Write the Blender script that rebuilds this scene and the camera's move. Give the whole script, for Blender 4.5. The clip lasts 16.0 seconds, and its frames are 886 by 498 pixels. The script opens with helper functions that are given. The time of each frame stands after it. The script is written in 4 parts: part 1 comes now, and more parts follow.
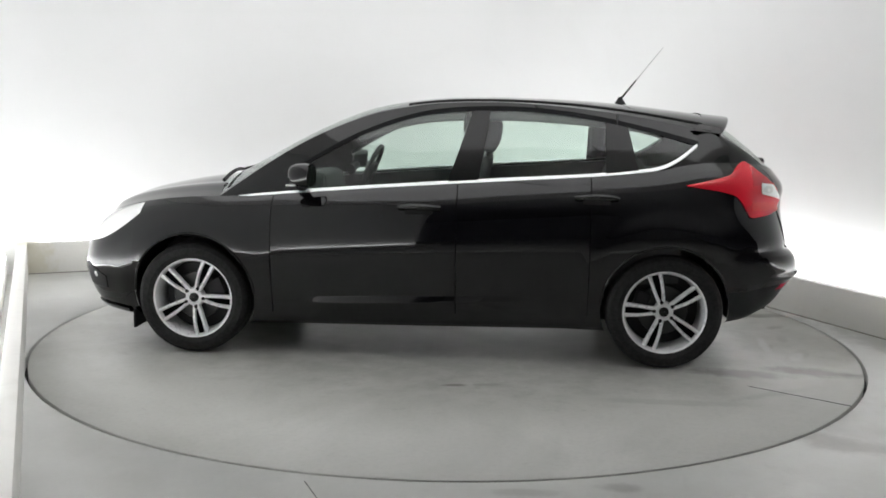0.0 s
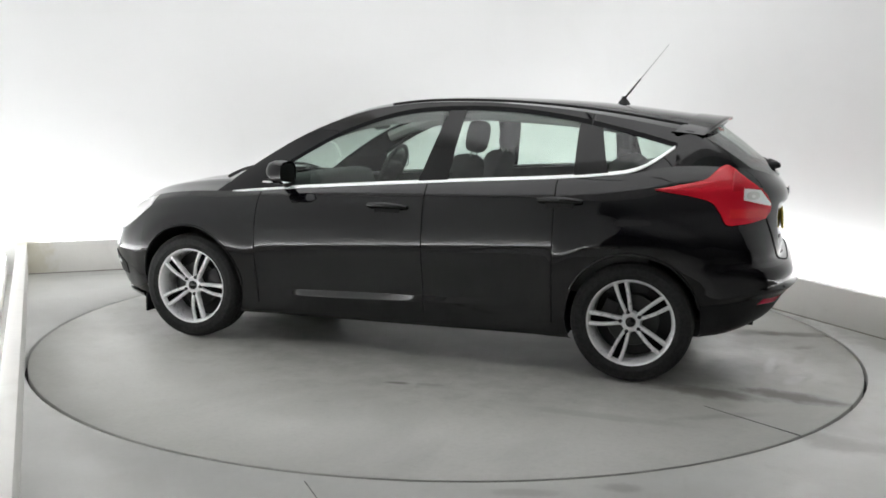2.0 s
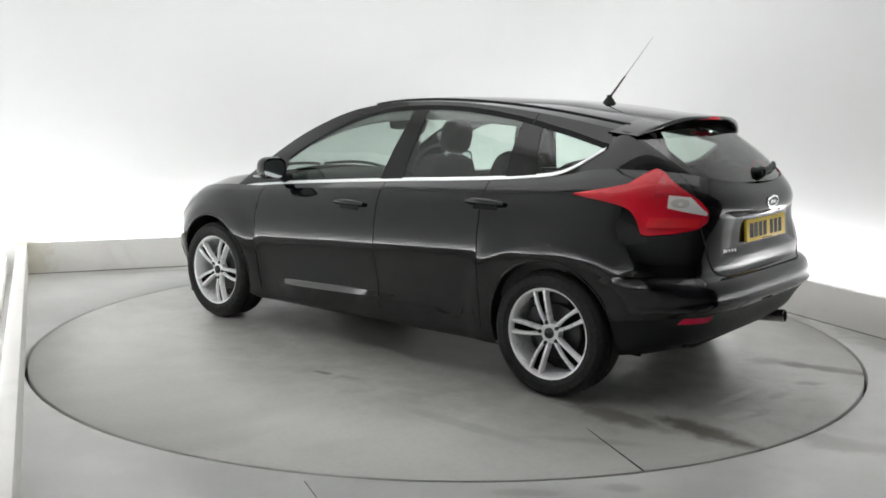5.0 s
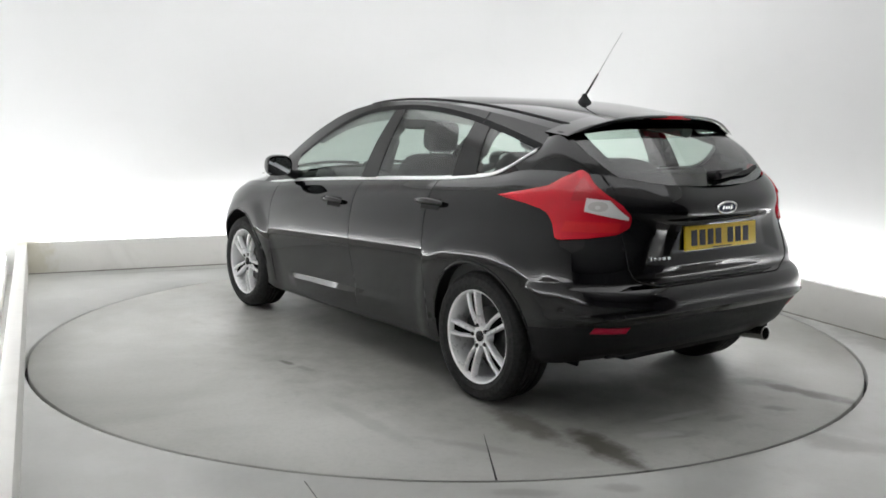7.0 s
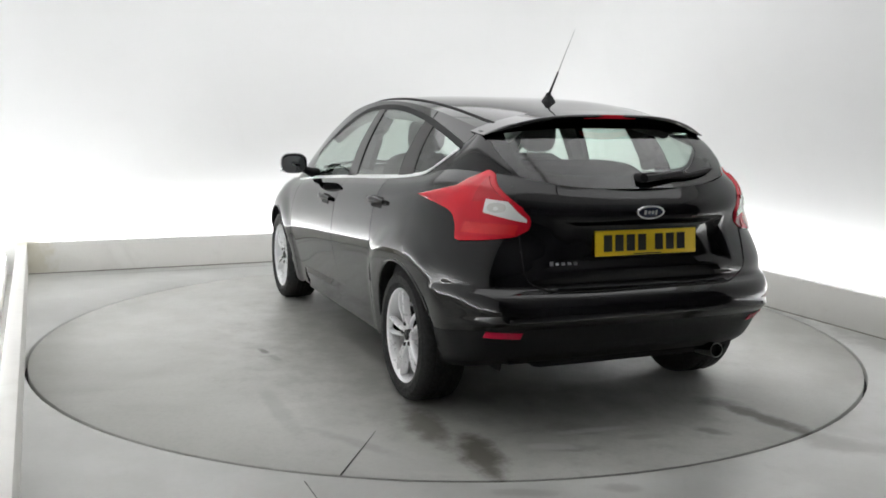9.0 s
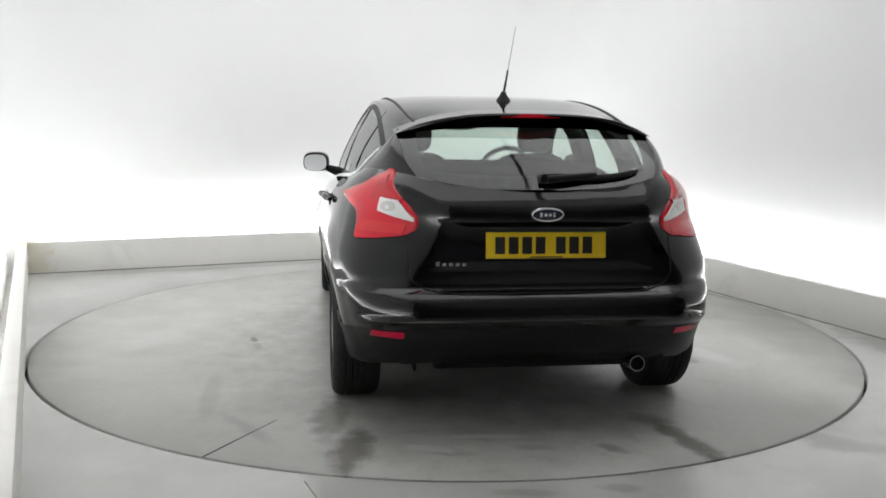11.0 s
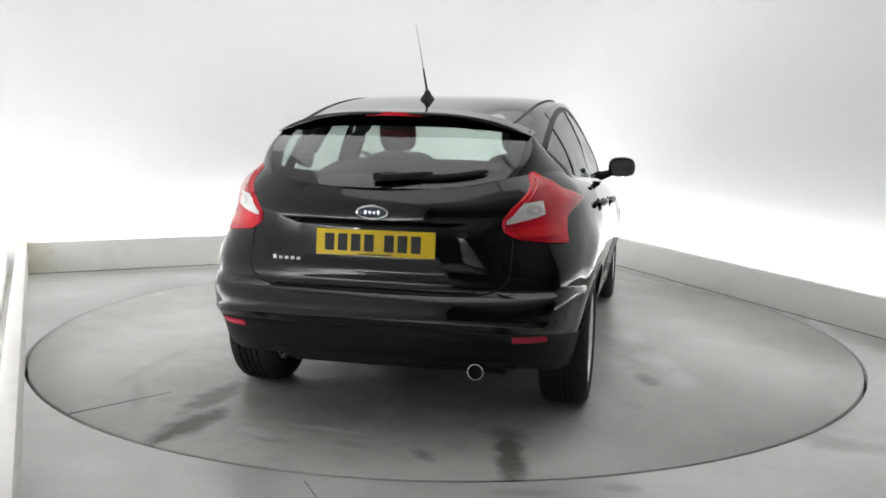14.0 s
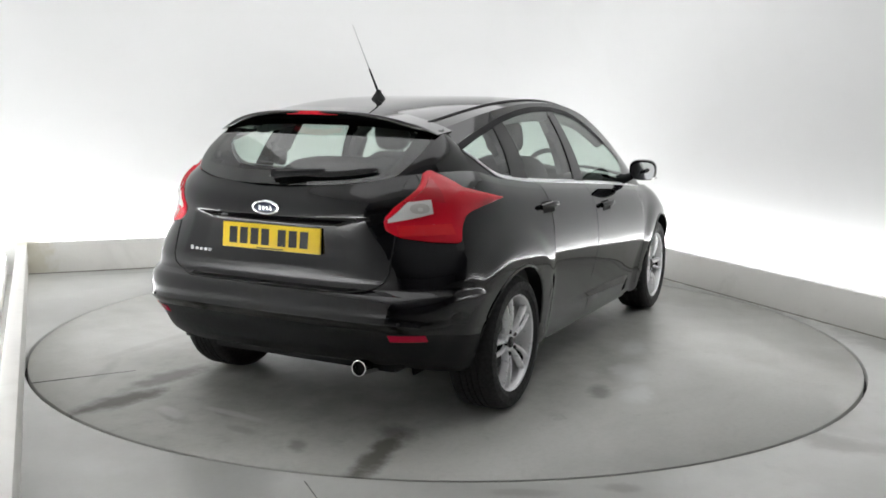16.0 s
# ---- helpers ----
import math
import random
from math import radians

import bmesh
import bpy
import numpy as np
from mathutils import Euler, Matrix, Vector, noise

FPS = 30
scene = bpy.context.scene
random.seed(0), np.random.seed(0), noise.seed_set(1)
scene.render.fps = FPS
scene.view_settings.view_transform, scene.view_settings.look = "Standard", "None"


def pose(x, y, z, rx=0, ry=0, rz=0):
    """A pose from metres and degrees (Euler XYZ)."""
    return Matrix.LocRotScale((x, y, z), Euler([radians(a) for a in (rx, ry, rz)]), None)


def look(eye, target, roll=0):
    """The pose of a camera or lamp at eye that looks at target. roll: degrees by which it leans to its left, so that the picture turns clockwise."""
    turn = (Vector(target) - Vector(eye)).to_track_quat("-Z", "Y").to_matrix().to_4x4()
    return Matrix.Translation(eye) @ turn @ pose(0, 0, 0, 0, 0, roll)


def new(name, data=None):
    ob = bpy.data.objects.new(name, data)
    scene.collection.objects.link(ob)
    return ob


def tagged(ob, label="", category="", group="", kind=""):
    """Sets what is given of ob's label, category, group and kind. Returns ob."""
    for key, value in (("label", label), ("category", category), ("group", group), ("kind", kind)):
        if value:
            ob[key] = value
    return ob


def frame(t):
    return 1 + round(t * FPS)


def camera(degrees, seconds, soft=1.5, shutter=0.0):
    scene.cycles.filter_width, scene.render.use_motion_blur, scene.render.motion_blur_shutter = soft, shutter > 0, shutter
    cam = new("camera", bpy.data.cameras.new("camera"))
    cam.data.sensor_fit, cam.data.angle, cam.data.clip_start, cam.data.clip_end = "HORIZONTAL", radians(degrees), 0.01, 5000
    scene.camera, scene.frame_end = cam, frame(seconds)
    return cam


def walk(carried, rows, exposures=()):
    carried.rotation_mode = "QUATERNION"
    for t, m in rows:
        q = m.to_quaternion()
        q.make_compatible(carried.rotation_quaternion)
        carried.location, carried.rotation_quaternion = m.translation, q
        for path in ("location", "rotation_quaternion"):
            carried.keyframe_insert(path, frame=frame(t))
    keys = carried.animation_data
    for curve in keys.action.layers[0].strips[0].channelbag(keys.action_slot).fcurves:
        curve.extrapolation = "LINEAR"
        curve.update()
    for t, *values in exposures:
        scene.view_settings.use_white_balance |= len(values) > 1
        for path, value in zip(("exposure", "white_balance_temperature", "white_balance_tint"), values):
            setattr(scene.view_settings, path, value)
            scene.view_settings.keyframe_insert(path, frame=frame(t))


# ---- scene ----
# A black hatchback turns on a turntable in a white photo bay; the camera stands still on its stand.
cam = camera(50.89, 16.0, soft=1.7)
EYE = Vector((0.0, -5.841, 1.395))
YAW, DIP, LEAN = radians(-0.25), radians(8.454), 0.85
AHEAD = Vector((math.sin(YAW) * math.cos(DIP), math.cos(YAW) * math.cos(DIP), -math.sin(DIP)))
STAND = look(EYE, EYE + AHEAD * 5, LEAN)
walk(cam, [(0.0, STAND), (16.0, STAND)])
scene.view_settings.exposure = -0.1

# the table turns clockwise at a steady rate; heading of the car at t seconds
HEAD0, RATE = 175.65, -6.997
CAR_X, CAR_Y = 0.068, -0.117
# the bay is a rectangle turned against the camera: u across, v deep
BAY = radians(23.8)
UU, VV = Vector((math.cos(BAY), math.sin(BAY), 0)), Vector((-math.sin(BAY), math.cos(BAY), 0))
U_LEFT, U_RIGHT, V_BACK = -2.47, 2.52, 3.0
R_TABLE = 2.466


def bay(u, v, z=0.0):
    return UU * u + VV * v + Vector((0, 0, z))


# ---- world: an almost dark hall outside the bay ----
world = bpy.data.worlds.new("hall")
scene.world = world
world.use_nodes = True
world.node_tree.nodes["Background"].inputs["Color"].default_value = (0.8, 0.88, 1.0, 1)
world.node_tree.nodes["Background"].inputs["Strength"].default_value = 0.05
LED_POWER = 33.0
PANEL_POWER = 1.05


# ---- materials ----
def material(name, color, rough=0.5, metal=0.0, **more):
    m = bpy.data.materials.new(name)
    m.use_nodes = True
    b = m.node_tree.nodes["Principled BSDF"]
    b.inputs["Base Color"].default_value = (*color, 1)
    b.inputs["Roughness"].default_value = rough
    b.inputs["Metallic"].default_value = metal
    for k, v in more.items():
        b.inputs[k.replace("_", " ")].default_value = v
    return m


class Net:
    """Short hand for the nodes of one material."""

    def __init__(self, m):
        self.t = m.node_tree
        self.b = self.t.nodes["Principled BSDF"]
        self.co = self.t.nodes.new("ShaderNodeTexCoord").outputs["Object"]

    def put(self, socket, value):
        if isinstance(value, bpy.types.NodeSocket):
            self.t.links.new(value, socket)
        else:
            socket.default_value = value

    def noise(self, scale, detail=4.0, rough=0.55, co=None, warp=0.0):
        n = self.t.nodes.new("ShaderNodeTexNoise")
        n.inputs["Scale"].default_value, n.inputs["Detail"].default_value = scale, detail
        n.inputs["Roughness"].default_value, n.inputs["Distortion"].default_value = rough, warp
        self.put(n.inputs["Vector"], co or self.co)
        return n.outputs["Fac"]

    def ramp(self, value, a, b, lo=0.0, hi=1.0):
        n = self.t.nodes.new("ShaderNodeMapRange")
        n.interpolation_type = "SMOOTHSTEP"
        for k, v in zip(("Value", "From Min", "From Max", "To Min", "To Max"), (value, a, b, lo, hi)):
            self.put(n.inputs[k], v)
        return n.outputs["Result"]

    def calc(self, op, a, b=0.0):
        n = self.t.nodes.new("ShaderNodeMath")
        n.operation = op
        self.put(n.inputs[0], a)
        self.put(n.inputs[1], b)
        return n.outputs[0]

    def mix(self, fac, a, b):
        n = self.t.nodes.new("ShaderNodeMix")
        n.data_type = "RGBA"
        self.put(n.inputs["Factor"], fac)
        self.put(n.inputs["A"], a if isinstance(a, bpy.types.NodeSocket) else (*a, 1))
        self.put(n.inputs["B"], b if isinstance(b, bpy.types.NodeSocket) else (*b, 1))
        return n.outputs["Result"]

    def place(self, x, y, turn, sx, sy):
        """Coordinates round (x, y), turned and scaled, for one blot."""
        n = self.t.nodes.new("ShaderNodeMapping")
        n.vector_type = "TEXTURE"
        n.inputs["Location"].default_value = (x, y, 0)
        n.inputs["Rotation"].default_value = (0, 0, radians(turn))
        n.inputs["Scale"].default_value = (sx, sy, 1)
        self.put(n.inputs["Vector"], self.co)
        return n.outputs["Vector"]

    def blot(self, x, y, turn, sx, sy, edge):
        """A blot with a ragged rim, for stains, painted shade and sheen: 1 inside, 0 outside."""
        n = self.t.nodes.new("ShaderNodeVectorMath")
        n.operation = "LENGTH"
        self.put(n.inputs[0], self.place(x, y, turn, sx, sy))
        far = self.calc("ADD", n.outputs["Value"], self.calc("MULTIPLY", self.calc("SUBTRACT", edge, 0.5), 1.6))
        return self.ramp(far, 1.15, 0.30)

    def bump(self, height, strength, distance=0.002):
        n = self.t.nodes.new("ShaderNodeBump")
        n.inputs["Strength"].default_value, n.inputs["Distance"].default_value = strength, distance
        self.put(n.inputs["Height"], height)
        self.put(self.b.inputs["Normal"], n.outputs["Normal"])


def concrete(name, blots, lift=1.0, sheen_patches=()):
    """Grey painted concrete, scuffed and damp in places, with the car's shade painted in. blots: x, y, turn, half
    length, half width, depth.
    """
    m = material(name, (0.42, 0.43, 0.41), 0.42)
    n = Net(m)
    fine, wide, edge = n.noise(38, 6, 0.7), n.noise(0.9, 5, 0.6, warp=0.6), n.noise(7, 5, 0.65)
    col = n.mix(n.ramp(wide, 0.35, 0.7), (0.455, 0.458, 0.432), (0.365, 0.367, 0.342))
    col = n.mix(n.ramp(fine, 0.4, 0.75, 0.0, 0.25), col, (0.295, 0.30, 0.28))
    scuff = n.ramp(n.noise(2.6, 7, 0.72, warp=1.2), 0.60, 0.74, 0.0, 0.35)
    col = n.mix(scuff, col, (0.205, 0.20, 0.18))
    stain_and_shade = 0.0
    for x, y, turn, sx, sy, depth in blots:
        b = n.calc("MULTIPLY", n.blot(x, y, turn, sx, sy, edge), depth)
        stain_and_shade = n.calc("MAXIMUM", stain_and_shade, b)
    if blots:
        col = n.mix(stain_and_shade, col, (0.085, 0.078, 0.062))
    # pale patches: bright reflections on the floor, put into the colour
    for x, y, turn, sx, sy in sheen_patches:
        col = n.mix(n.calc("MULTIPLY", n.blot(x, y, turn, sx, sy, edge), 0.5), col, (0.62, 0.63, 0.62))
    # paler colour standing in for trough light spilt on the floor
    if lift != 1.0:
        col = n.mix(1.0 - 1.0 / lift, col, (0.75, 0.76, 0.76))
    n.put(n.b.inputs["Base Color"], col)
    rough = n.ramp(n.noise(3.1, 4), 0.3, 0.7, 0.29, 0.42)
    n.put(n.b.inputs["Roughness"], rough)
    n.bump(fine, 0.12)
    return m


def worn_white(name, color, rough, dirt=0.2):
    m = material(name, color, rough)
    n = Net(m)
    a = n.ramp(n.noise(2.2, 6, 0.65, warp=0.8), 0.5, 0.75, 0.0, dirt)
    col = n.mix(a, color, tuple(c * 0.55 for c in (color[0], color[1] * 0.98, color[2] * 0.9)))
    col = n.mix(n.ramp(n.noise(22, 5, 0.7), 0.55, 0.8, 0.0, dirt), col, tuple(c * 0.7 for c in color))
    n.put(n.b.inputs["Base Color"], col)
    n.bump(n.noise(30, 4), 0.08)
    return m


def glow(name, color, strength):
    m = material(name, (0.8, 0.8, 0.8))
    b = m.node_tree.nodes["Principled BSDF"]
    b.inputs["Emission Color"].default_value = (*color, 1)
    b.inputs["Emission Strength"].default_value = strength
    return m


# ---- mesh helpers ----
def part(name, bm, mat, parent=None, label="", smooth=True):
    """Links a bmesh as one mesh object, under a thing where one is given."""
    me = bpy.data.meshes.new(name)
    bmesh.ops.recalc_face_normals(bm, faces=bm.faces)
    bm.to_mesh(me)
    bm.free()
    me.materials.append(mat)
    if smooth:
        me.shade_smooth()
    ob = new(name, me)
    if parent:
        ob.parent = parent
    if label:
        ob["label"] = label
    return ob


def edge_split(ob, degrees=35):
    """Keeps the creases sharper than that crisp."""
    ob.data.set_sharp_from_angle(angle=radians(degrees))
    return ob


def box(bm, lo, hi, bevel=0.0, m=None):
    lo, hi = Vector(lo), Vector(hi)
    got = bmesh.ops.create_cube(bm, size=1.0, matrix=Matrix.Translation((lo + hi) / 2) @ Matrix.Diagonal((*(hi - lo), 1)))
    vs = got["verts"]
    if bevel:
        es = list({e for v in vs for e in v.link_edges})
        out = bmesh.ops.bevel(bm, geom=es, offset=bevel, segments=2, profile=0.6, affect="EDGES")
        vs = list({v for f in out["faces"] for v in f.verts} | {v for v in vs if v.is_valid})
    if m is not None:
        bmesh.ops.transform(bm, matrix=m, verts=vs)
    return vs


def grid(bm, point, na, nb, close_a=False):
    """A sheet of quads through point(a, b), a and b from 0 to 1."""
    vs = [[bm.verts.new(point(i / na, j / nb)) for j in range(nb + 1)] for i in range(na + (0 if close_a else 1))]
    k = len(vs)
    for i in range(na):
        for j in range(nb):
            q = (vs[i][j], vs[(i + 1) % k][j], vs[(i + 1) % k][j + 1], vs[i][j + 1])
            bm.faces.new(q)
    return vs


def slab(bm, point, na, nb, depth):
    """A curved plate: a sheet through point(a, b) with a skirt that reaches depth(a, b) (a vector) behind it."""
    vs = grid(bm, point, na, nb)
    rim = [(i, 0) for i in range(na)] + [(na, j) for j in range(nb)] + [(i, nb) for i in range(na, 0, -1)] + [(0, j) for j in range(nb, 0, -1)]
    back = [bm.verts.new(vs[i][j].co + depth(i / na, j / nb)) for i, j in rim]
    for k, (i, j) in enumerate(rim):
        i2, j2 = rim[(k + 1) % len(rim)]
        bm.faces.new((vs[i][j], vs[i2][j2], back[(k + 1) % len(rim)], back[k]))
    return vs


def tube(bm, points, radius, sides=10, caps=True):
    """A round bar along points; radius is one number or one for each point."""
    pts = [Vector(p) for p in points]
    rad = radius if isinstance(radius, (list, tuple)) else [radius] * len(pts)
    rings = []
    for i, p in enumerate(pts):
        d = (pts[min(i + 1, len(pts) - 1)] - pts[max(i - 1, 0)]).normalized()
        side = d.cross(Vector((0, 0, 1)) if abs(d.z) < 0.9 else Vector((1, 0, 0))).normalized()
        up = side.cross(d)
        rings.append([bm.verts.new(p + (side * math.cos(a) + up * math.sin(a)) * rad[i]) for a in (2 * math.pi * k / sides for k in range(sides))])
    for a, b in zip(rings, rings[1:]):
        for k in range(sides):
            bm.faces.new((a[k], a[(k + 1) % sides], b[(k + 1) % sides], b[k]))
    if caps:
        bm.faces.new(rings[0])
        bm.faces.new(rings[-1])


def lathe(bm, profile, sides=48, m=None):
    """Turns a profile of (radius, along y) round the y axis."""
    rings = [[bm.verts.new((r * math.cos(a), y, r * math.sin(a))) for a in (2 * math.pi * k / sides for k in range(sides))] for r, y in profile]
    for a, b in zip(rings, rings[1:]):
        for k in range(sides):
            bm.faces.new((a[k], a[(k + 1) % sides], b[(k + 1) % sides], b[k]))
    vs = [v for ring in rings for v in ring]
    if m is not None:
        bmesh.ops.transform(bm, matrix=m, verts=vs)
    return vs


def line(x, knots):
    """Smooth reading of a curve given as (x, value) knots in rising x."""
    if x <= knots[0][0]:
        return knots[0][1]
    for i in range(len(knots) - 1):
        (x0, y0), (x1, y1) = knots[i], knots[i + 1]
        if x <= x1:
            m0 = (y1 - knots[i - 1][1]) / (x1 - knots[i - 1][0]) if i else (y1 - y0) / (x1 - x0)
            m1 = (knots[i + 2][1] - y0) / (knots[i + 2][0] - x0) if i + 2 < len(knots) else (y1 - y0) / (x1 - x0)
            w = x1 - x0
            t = (x - x0) / w
            return (2 * t**3 - 3 * t**2 + 1) * y0 + (t**3 - 2 * t**2 + t) * w * m0 + (3 * t**2 - 2 * t**3) * y1 + (t**3 - t**2) * w * m1
    return knots[-1][1]


# ---- the bay ----
# the broad blot at (2.0, -1.70) tones the lifted floor down on the right
floor_mat = concrete("floor_paint", [(1.72, -1.98, -28, 0.36, 0.13, 0.7), (2.0, -1.70, -28, 0.9, 0.5, 0.28), (0.66, -2.50, 0, 0.10, 0.05, 0.7), (0.30, -2.56, 0, 0.16, 0.04, 0.5), (2.22, 0.90, 114, 1.1, 0.15, 0.55), (2.78, -0.30, 114, 0.9, 0.22, 0.6), (1.66, 2.25, 114, 0.9, 0.10, 0.5), (-2.0, 2.20, 24, 1.5, 0.05, 0.4)], 1.3)
wall_mat = worn_white("wall_sheet", (0.80, 0.805, 0.80), 0.65, 0.03)
kerb_mat = worn_white("kerb_paint", (0.85, 0.84, 0.805), 0.5, 0.20)
n_ = Net(kerb_mat)
old_ = kerb_mat.node_tree.nodes["Principled BSDF"].inputs["Base Color"].links[0].from_socket
n_.put(n_.b.inputs["Base Color"], n_.mix(n_.calc("MULTIPLY", n_.blot(-3.42, 1.72, 24, 0.20, 0.2, n_.noise(18, 5)), 0.30), old_, (0.50, 0.44, 0.20)))
dark_mat = material("hall_grey", (0.55, 0.55, 0.56), 0.8)
ceiling_mat = worn_white("ceiling_paint", (0.78, 0.78, 0.77), 0.7, 0.04)
gap_mat = material("dark_gap", (0.012, 0.012, 0.012), 0.8)
joint_mat = worn_white("kerb_shadow_gap", (0.26, 0.25, 0.22), 0.7, 0.7)
V_FRONT = -4.0


def build_floor():
    """The floor round the table: a sheet with a round hole, and the pit below it."""
    bm = bmesh.new()
    n = 128
    ring = []
    for k in range(n):
        a = 2 * math.pi * k / n
        c, s = math.cos(a), math.sin(a)
        far = 12 / max(abs(c), abs(s))
        ring.append([bm.verts.new((r * c, r * s, z)) for r, z in ((R_TABLE + 0.009, -0.06), (R_TABLE + 0.009, -0.003), (R_TABLE + 0.012, 0.0), (R_TABLE + 0.6, 0.0), (far, 0.0))])
    for k in range(n):
        for j in range(4):
            bm.faces.new((ring[k][j], ring[(k + 1) % n][j], ring[(k + 1) % n][j + 1], ring[k][j + 1]))
    tagged(part("floor", bm, floor_mat), "grey painted concrete floor with damp stains", "floor", kind="structure")
    bm = bmesh.new()
    box(bm, (-0.0015, -0.35, 0.0), (0.0015, 0.0, 0.001), 0, Matrix.Translation((-0.525, -2.49, 0)) @ Matrix.Rotation(radians(24), 4, "Z"))
    tagged(part("floor_joint", bm, gap_mat, smooth=False), "thin dark crack in the floor", "crack", kind="structure")
    bm = bmesh.new()
    bmesh.ops.create_circle(bm, cap_ends=True, segments=96, radius=R_TABLE + 0.05, matrix=Matrix.Translation((0, 0, -0.06)))
    tagged(part("floor_pit", bm, gap_mat), "dark pit under the turntable", "floor", kind="structure")


def wall_line(back, n=14, bend=0.7):
    """The plan of the white sheet, set back behind the kerb, with round corners."""
    ul, ur, vb = U_LEFT - back, U_RIGHT + back, V_BACK + back
    pts = [(ul, V_FRONT), (ul, vb - bend - 1.5)]
    for k in range(n + 1):
        a = math.pi - k / n * math.pi / 2
        pts.append((ul + bend + bend * math.cos(a), vb - bend + bend * math.sin(a)))
    for k in range(n + 1):
        a = math.pi / 2 - k / n * math.pi / 2
        pts.append((ur - bend + bend * math.cos(a), vb - bend + bend * math.sin(a)))
    return pts + [(ur, V_FRONT)]


def build_walls():
    inner, outer = wall_line(0.31), wall_line(0.39)
    bm = bmesh.new()
    zs = [0.0, 0.4, 0.9, 1.6, 2.4, 3.4]
    rows = [[bm.verts.new(bay(u, v, z)) for z in zs] + [bm.verts.new(bay(u2, v2, zs[-1])), bm.verts.new(bay(u2, v2, 0))] for (u, v), (u2, v2) in zip(inner, outer)]
    for a, b in zip(rows, rows[1:]):
        for j in range(7):
            bm.faces.new((a[j], a[j + 1], b[j + 1], b[j]))
    tagged(edge_split(part("wall_sheet", bm, wall_mat)), "seamless white wall lit from below", "wall", kind="structure")
    # the dim hall behind the camera, unseen; its pale grey lifts the car's reflections
    for name, lo, hi in (("wall_south", (-7.5, -11.2), (7.5, -11.0)), ("wall_west", (-7.5, -11.0), (-7.3, V_FRONT)), ("wall_east", (7.3, -11.0), (7.5, V_FRONT)),
                         ("wall_west_return", (-7.3, V_FRONT - 0.1), (U_LEFT - 0.39, V_FRONT)), ("wall_east_return", (U_RIGHT + 0.39, V_FRONT - 0.1), (7.3, V_FRONT))):
        bm = bmesh.new()
        box(bm, (*lo, 0), (*hi, 3.4), m=Matrix.Rotation(BAY, 4, "Z"))
        tagged(part(name, bm, dark_mat, smooth=False), "plain grey wall of the dim hall", "wall", kind="structure")
    bm = bmesh.new()
    box(bm, (U_LEFT - 0.5, V_FRONT, 3.4), (U_RIGHT + 0.5, V_BACK + 0.5, 3.5), m=Matrix.Rotation(BAY, 4, "Z"))
    tagged(part("ceiling", bm, ceiling_mat, smooth=False), "plain white ceiling of the bay", "ceiling", kind="structure")
    bm = bmesh.new()
    box(bm, (-7.5, -11.2, 3.4), (7.5, V_FRONT, 3.5), m=Matrix.Rotation(BAY, 4, "Z"))
    tagged(part("ceiling_hall", bm, dark_mat, smooth=False), "plain grey ceiling of the dim hall", "ceiling", kind="structure")


KERB_H = 0.262


def build_kerbs():
    """Low painted upstands in front of the sheet; the lamps stand behind them."""
    runs = (("kerb_west", (U_LEFT - 0.075, V_FRONT + 0.02), (U_LEFT, V_BACK + 0.075)), ("kerb_north", (U_LEFT + 0.002, V_BACK), (U_RIGHT - 0.002, V_BACK + 0.075)),
            ("kerb_east", (U_RIGHT, V_FRONT + 0.02), (U_RIGHT + 0.075, V_BACK + 0.075)))
    for name, lo, hi in runs:
        bm = bmesh.new()
        box(bm, (*lo, 0.0), (*hi, KERB_H), 0.006, Matrix.Rotation(BAY, 4, "Z"))
        tagged(edge_split(part(name, bm, kerb_mat)), "low off-white painted upstand, slightly scuffed", "kerb", kind="structure")
    # thin strips whose dark colour stands in for the shadow gap below the kerbs
    for name, lo, hi in (("kerb_joint_north", (U_LEFT + 0.004, V_BACK - 0.004), (U_RIGHT - 0.004, V_BACK + 0.001)), ("kerb_joint_east", (U_RIGHT - 0.004, V_FRONT + 0.03), (U_RIGHT + 0.001, V_BACK - 0.006))):
        bm = bmesh.new()
        box(bm, (*lo, 0.0), (*hi, 0.007), 0.0, Matrix.Rotation(BAY, 4, "Z"))
        tagged(part(name, bm, joint_mat, smooth=False), "dark strip standing in for the shadow gap at the upstand's foot", "joint", kind="structure")


led_mat = glow("led_strip", (0.965, 0.97, 0.985), LED_POWER)
panel_mat = glow("light_panel", (0.975, 0.975, 0.98), PANEL_POWER)
lamp_frame_mat = material("lamp_frame", (0.85, 0.85, 0.85), 0.4)


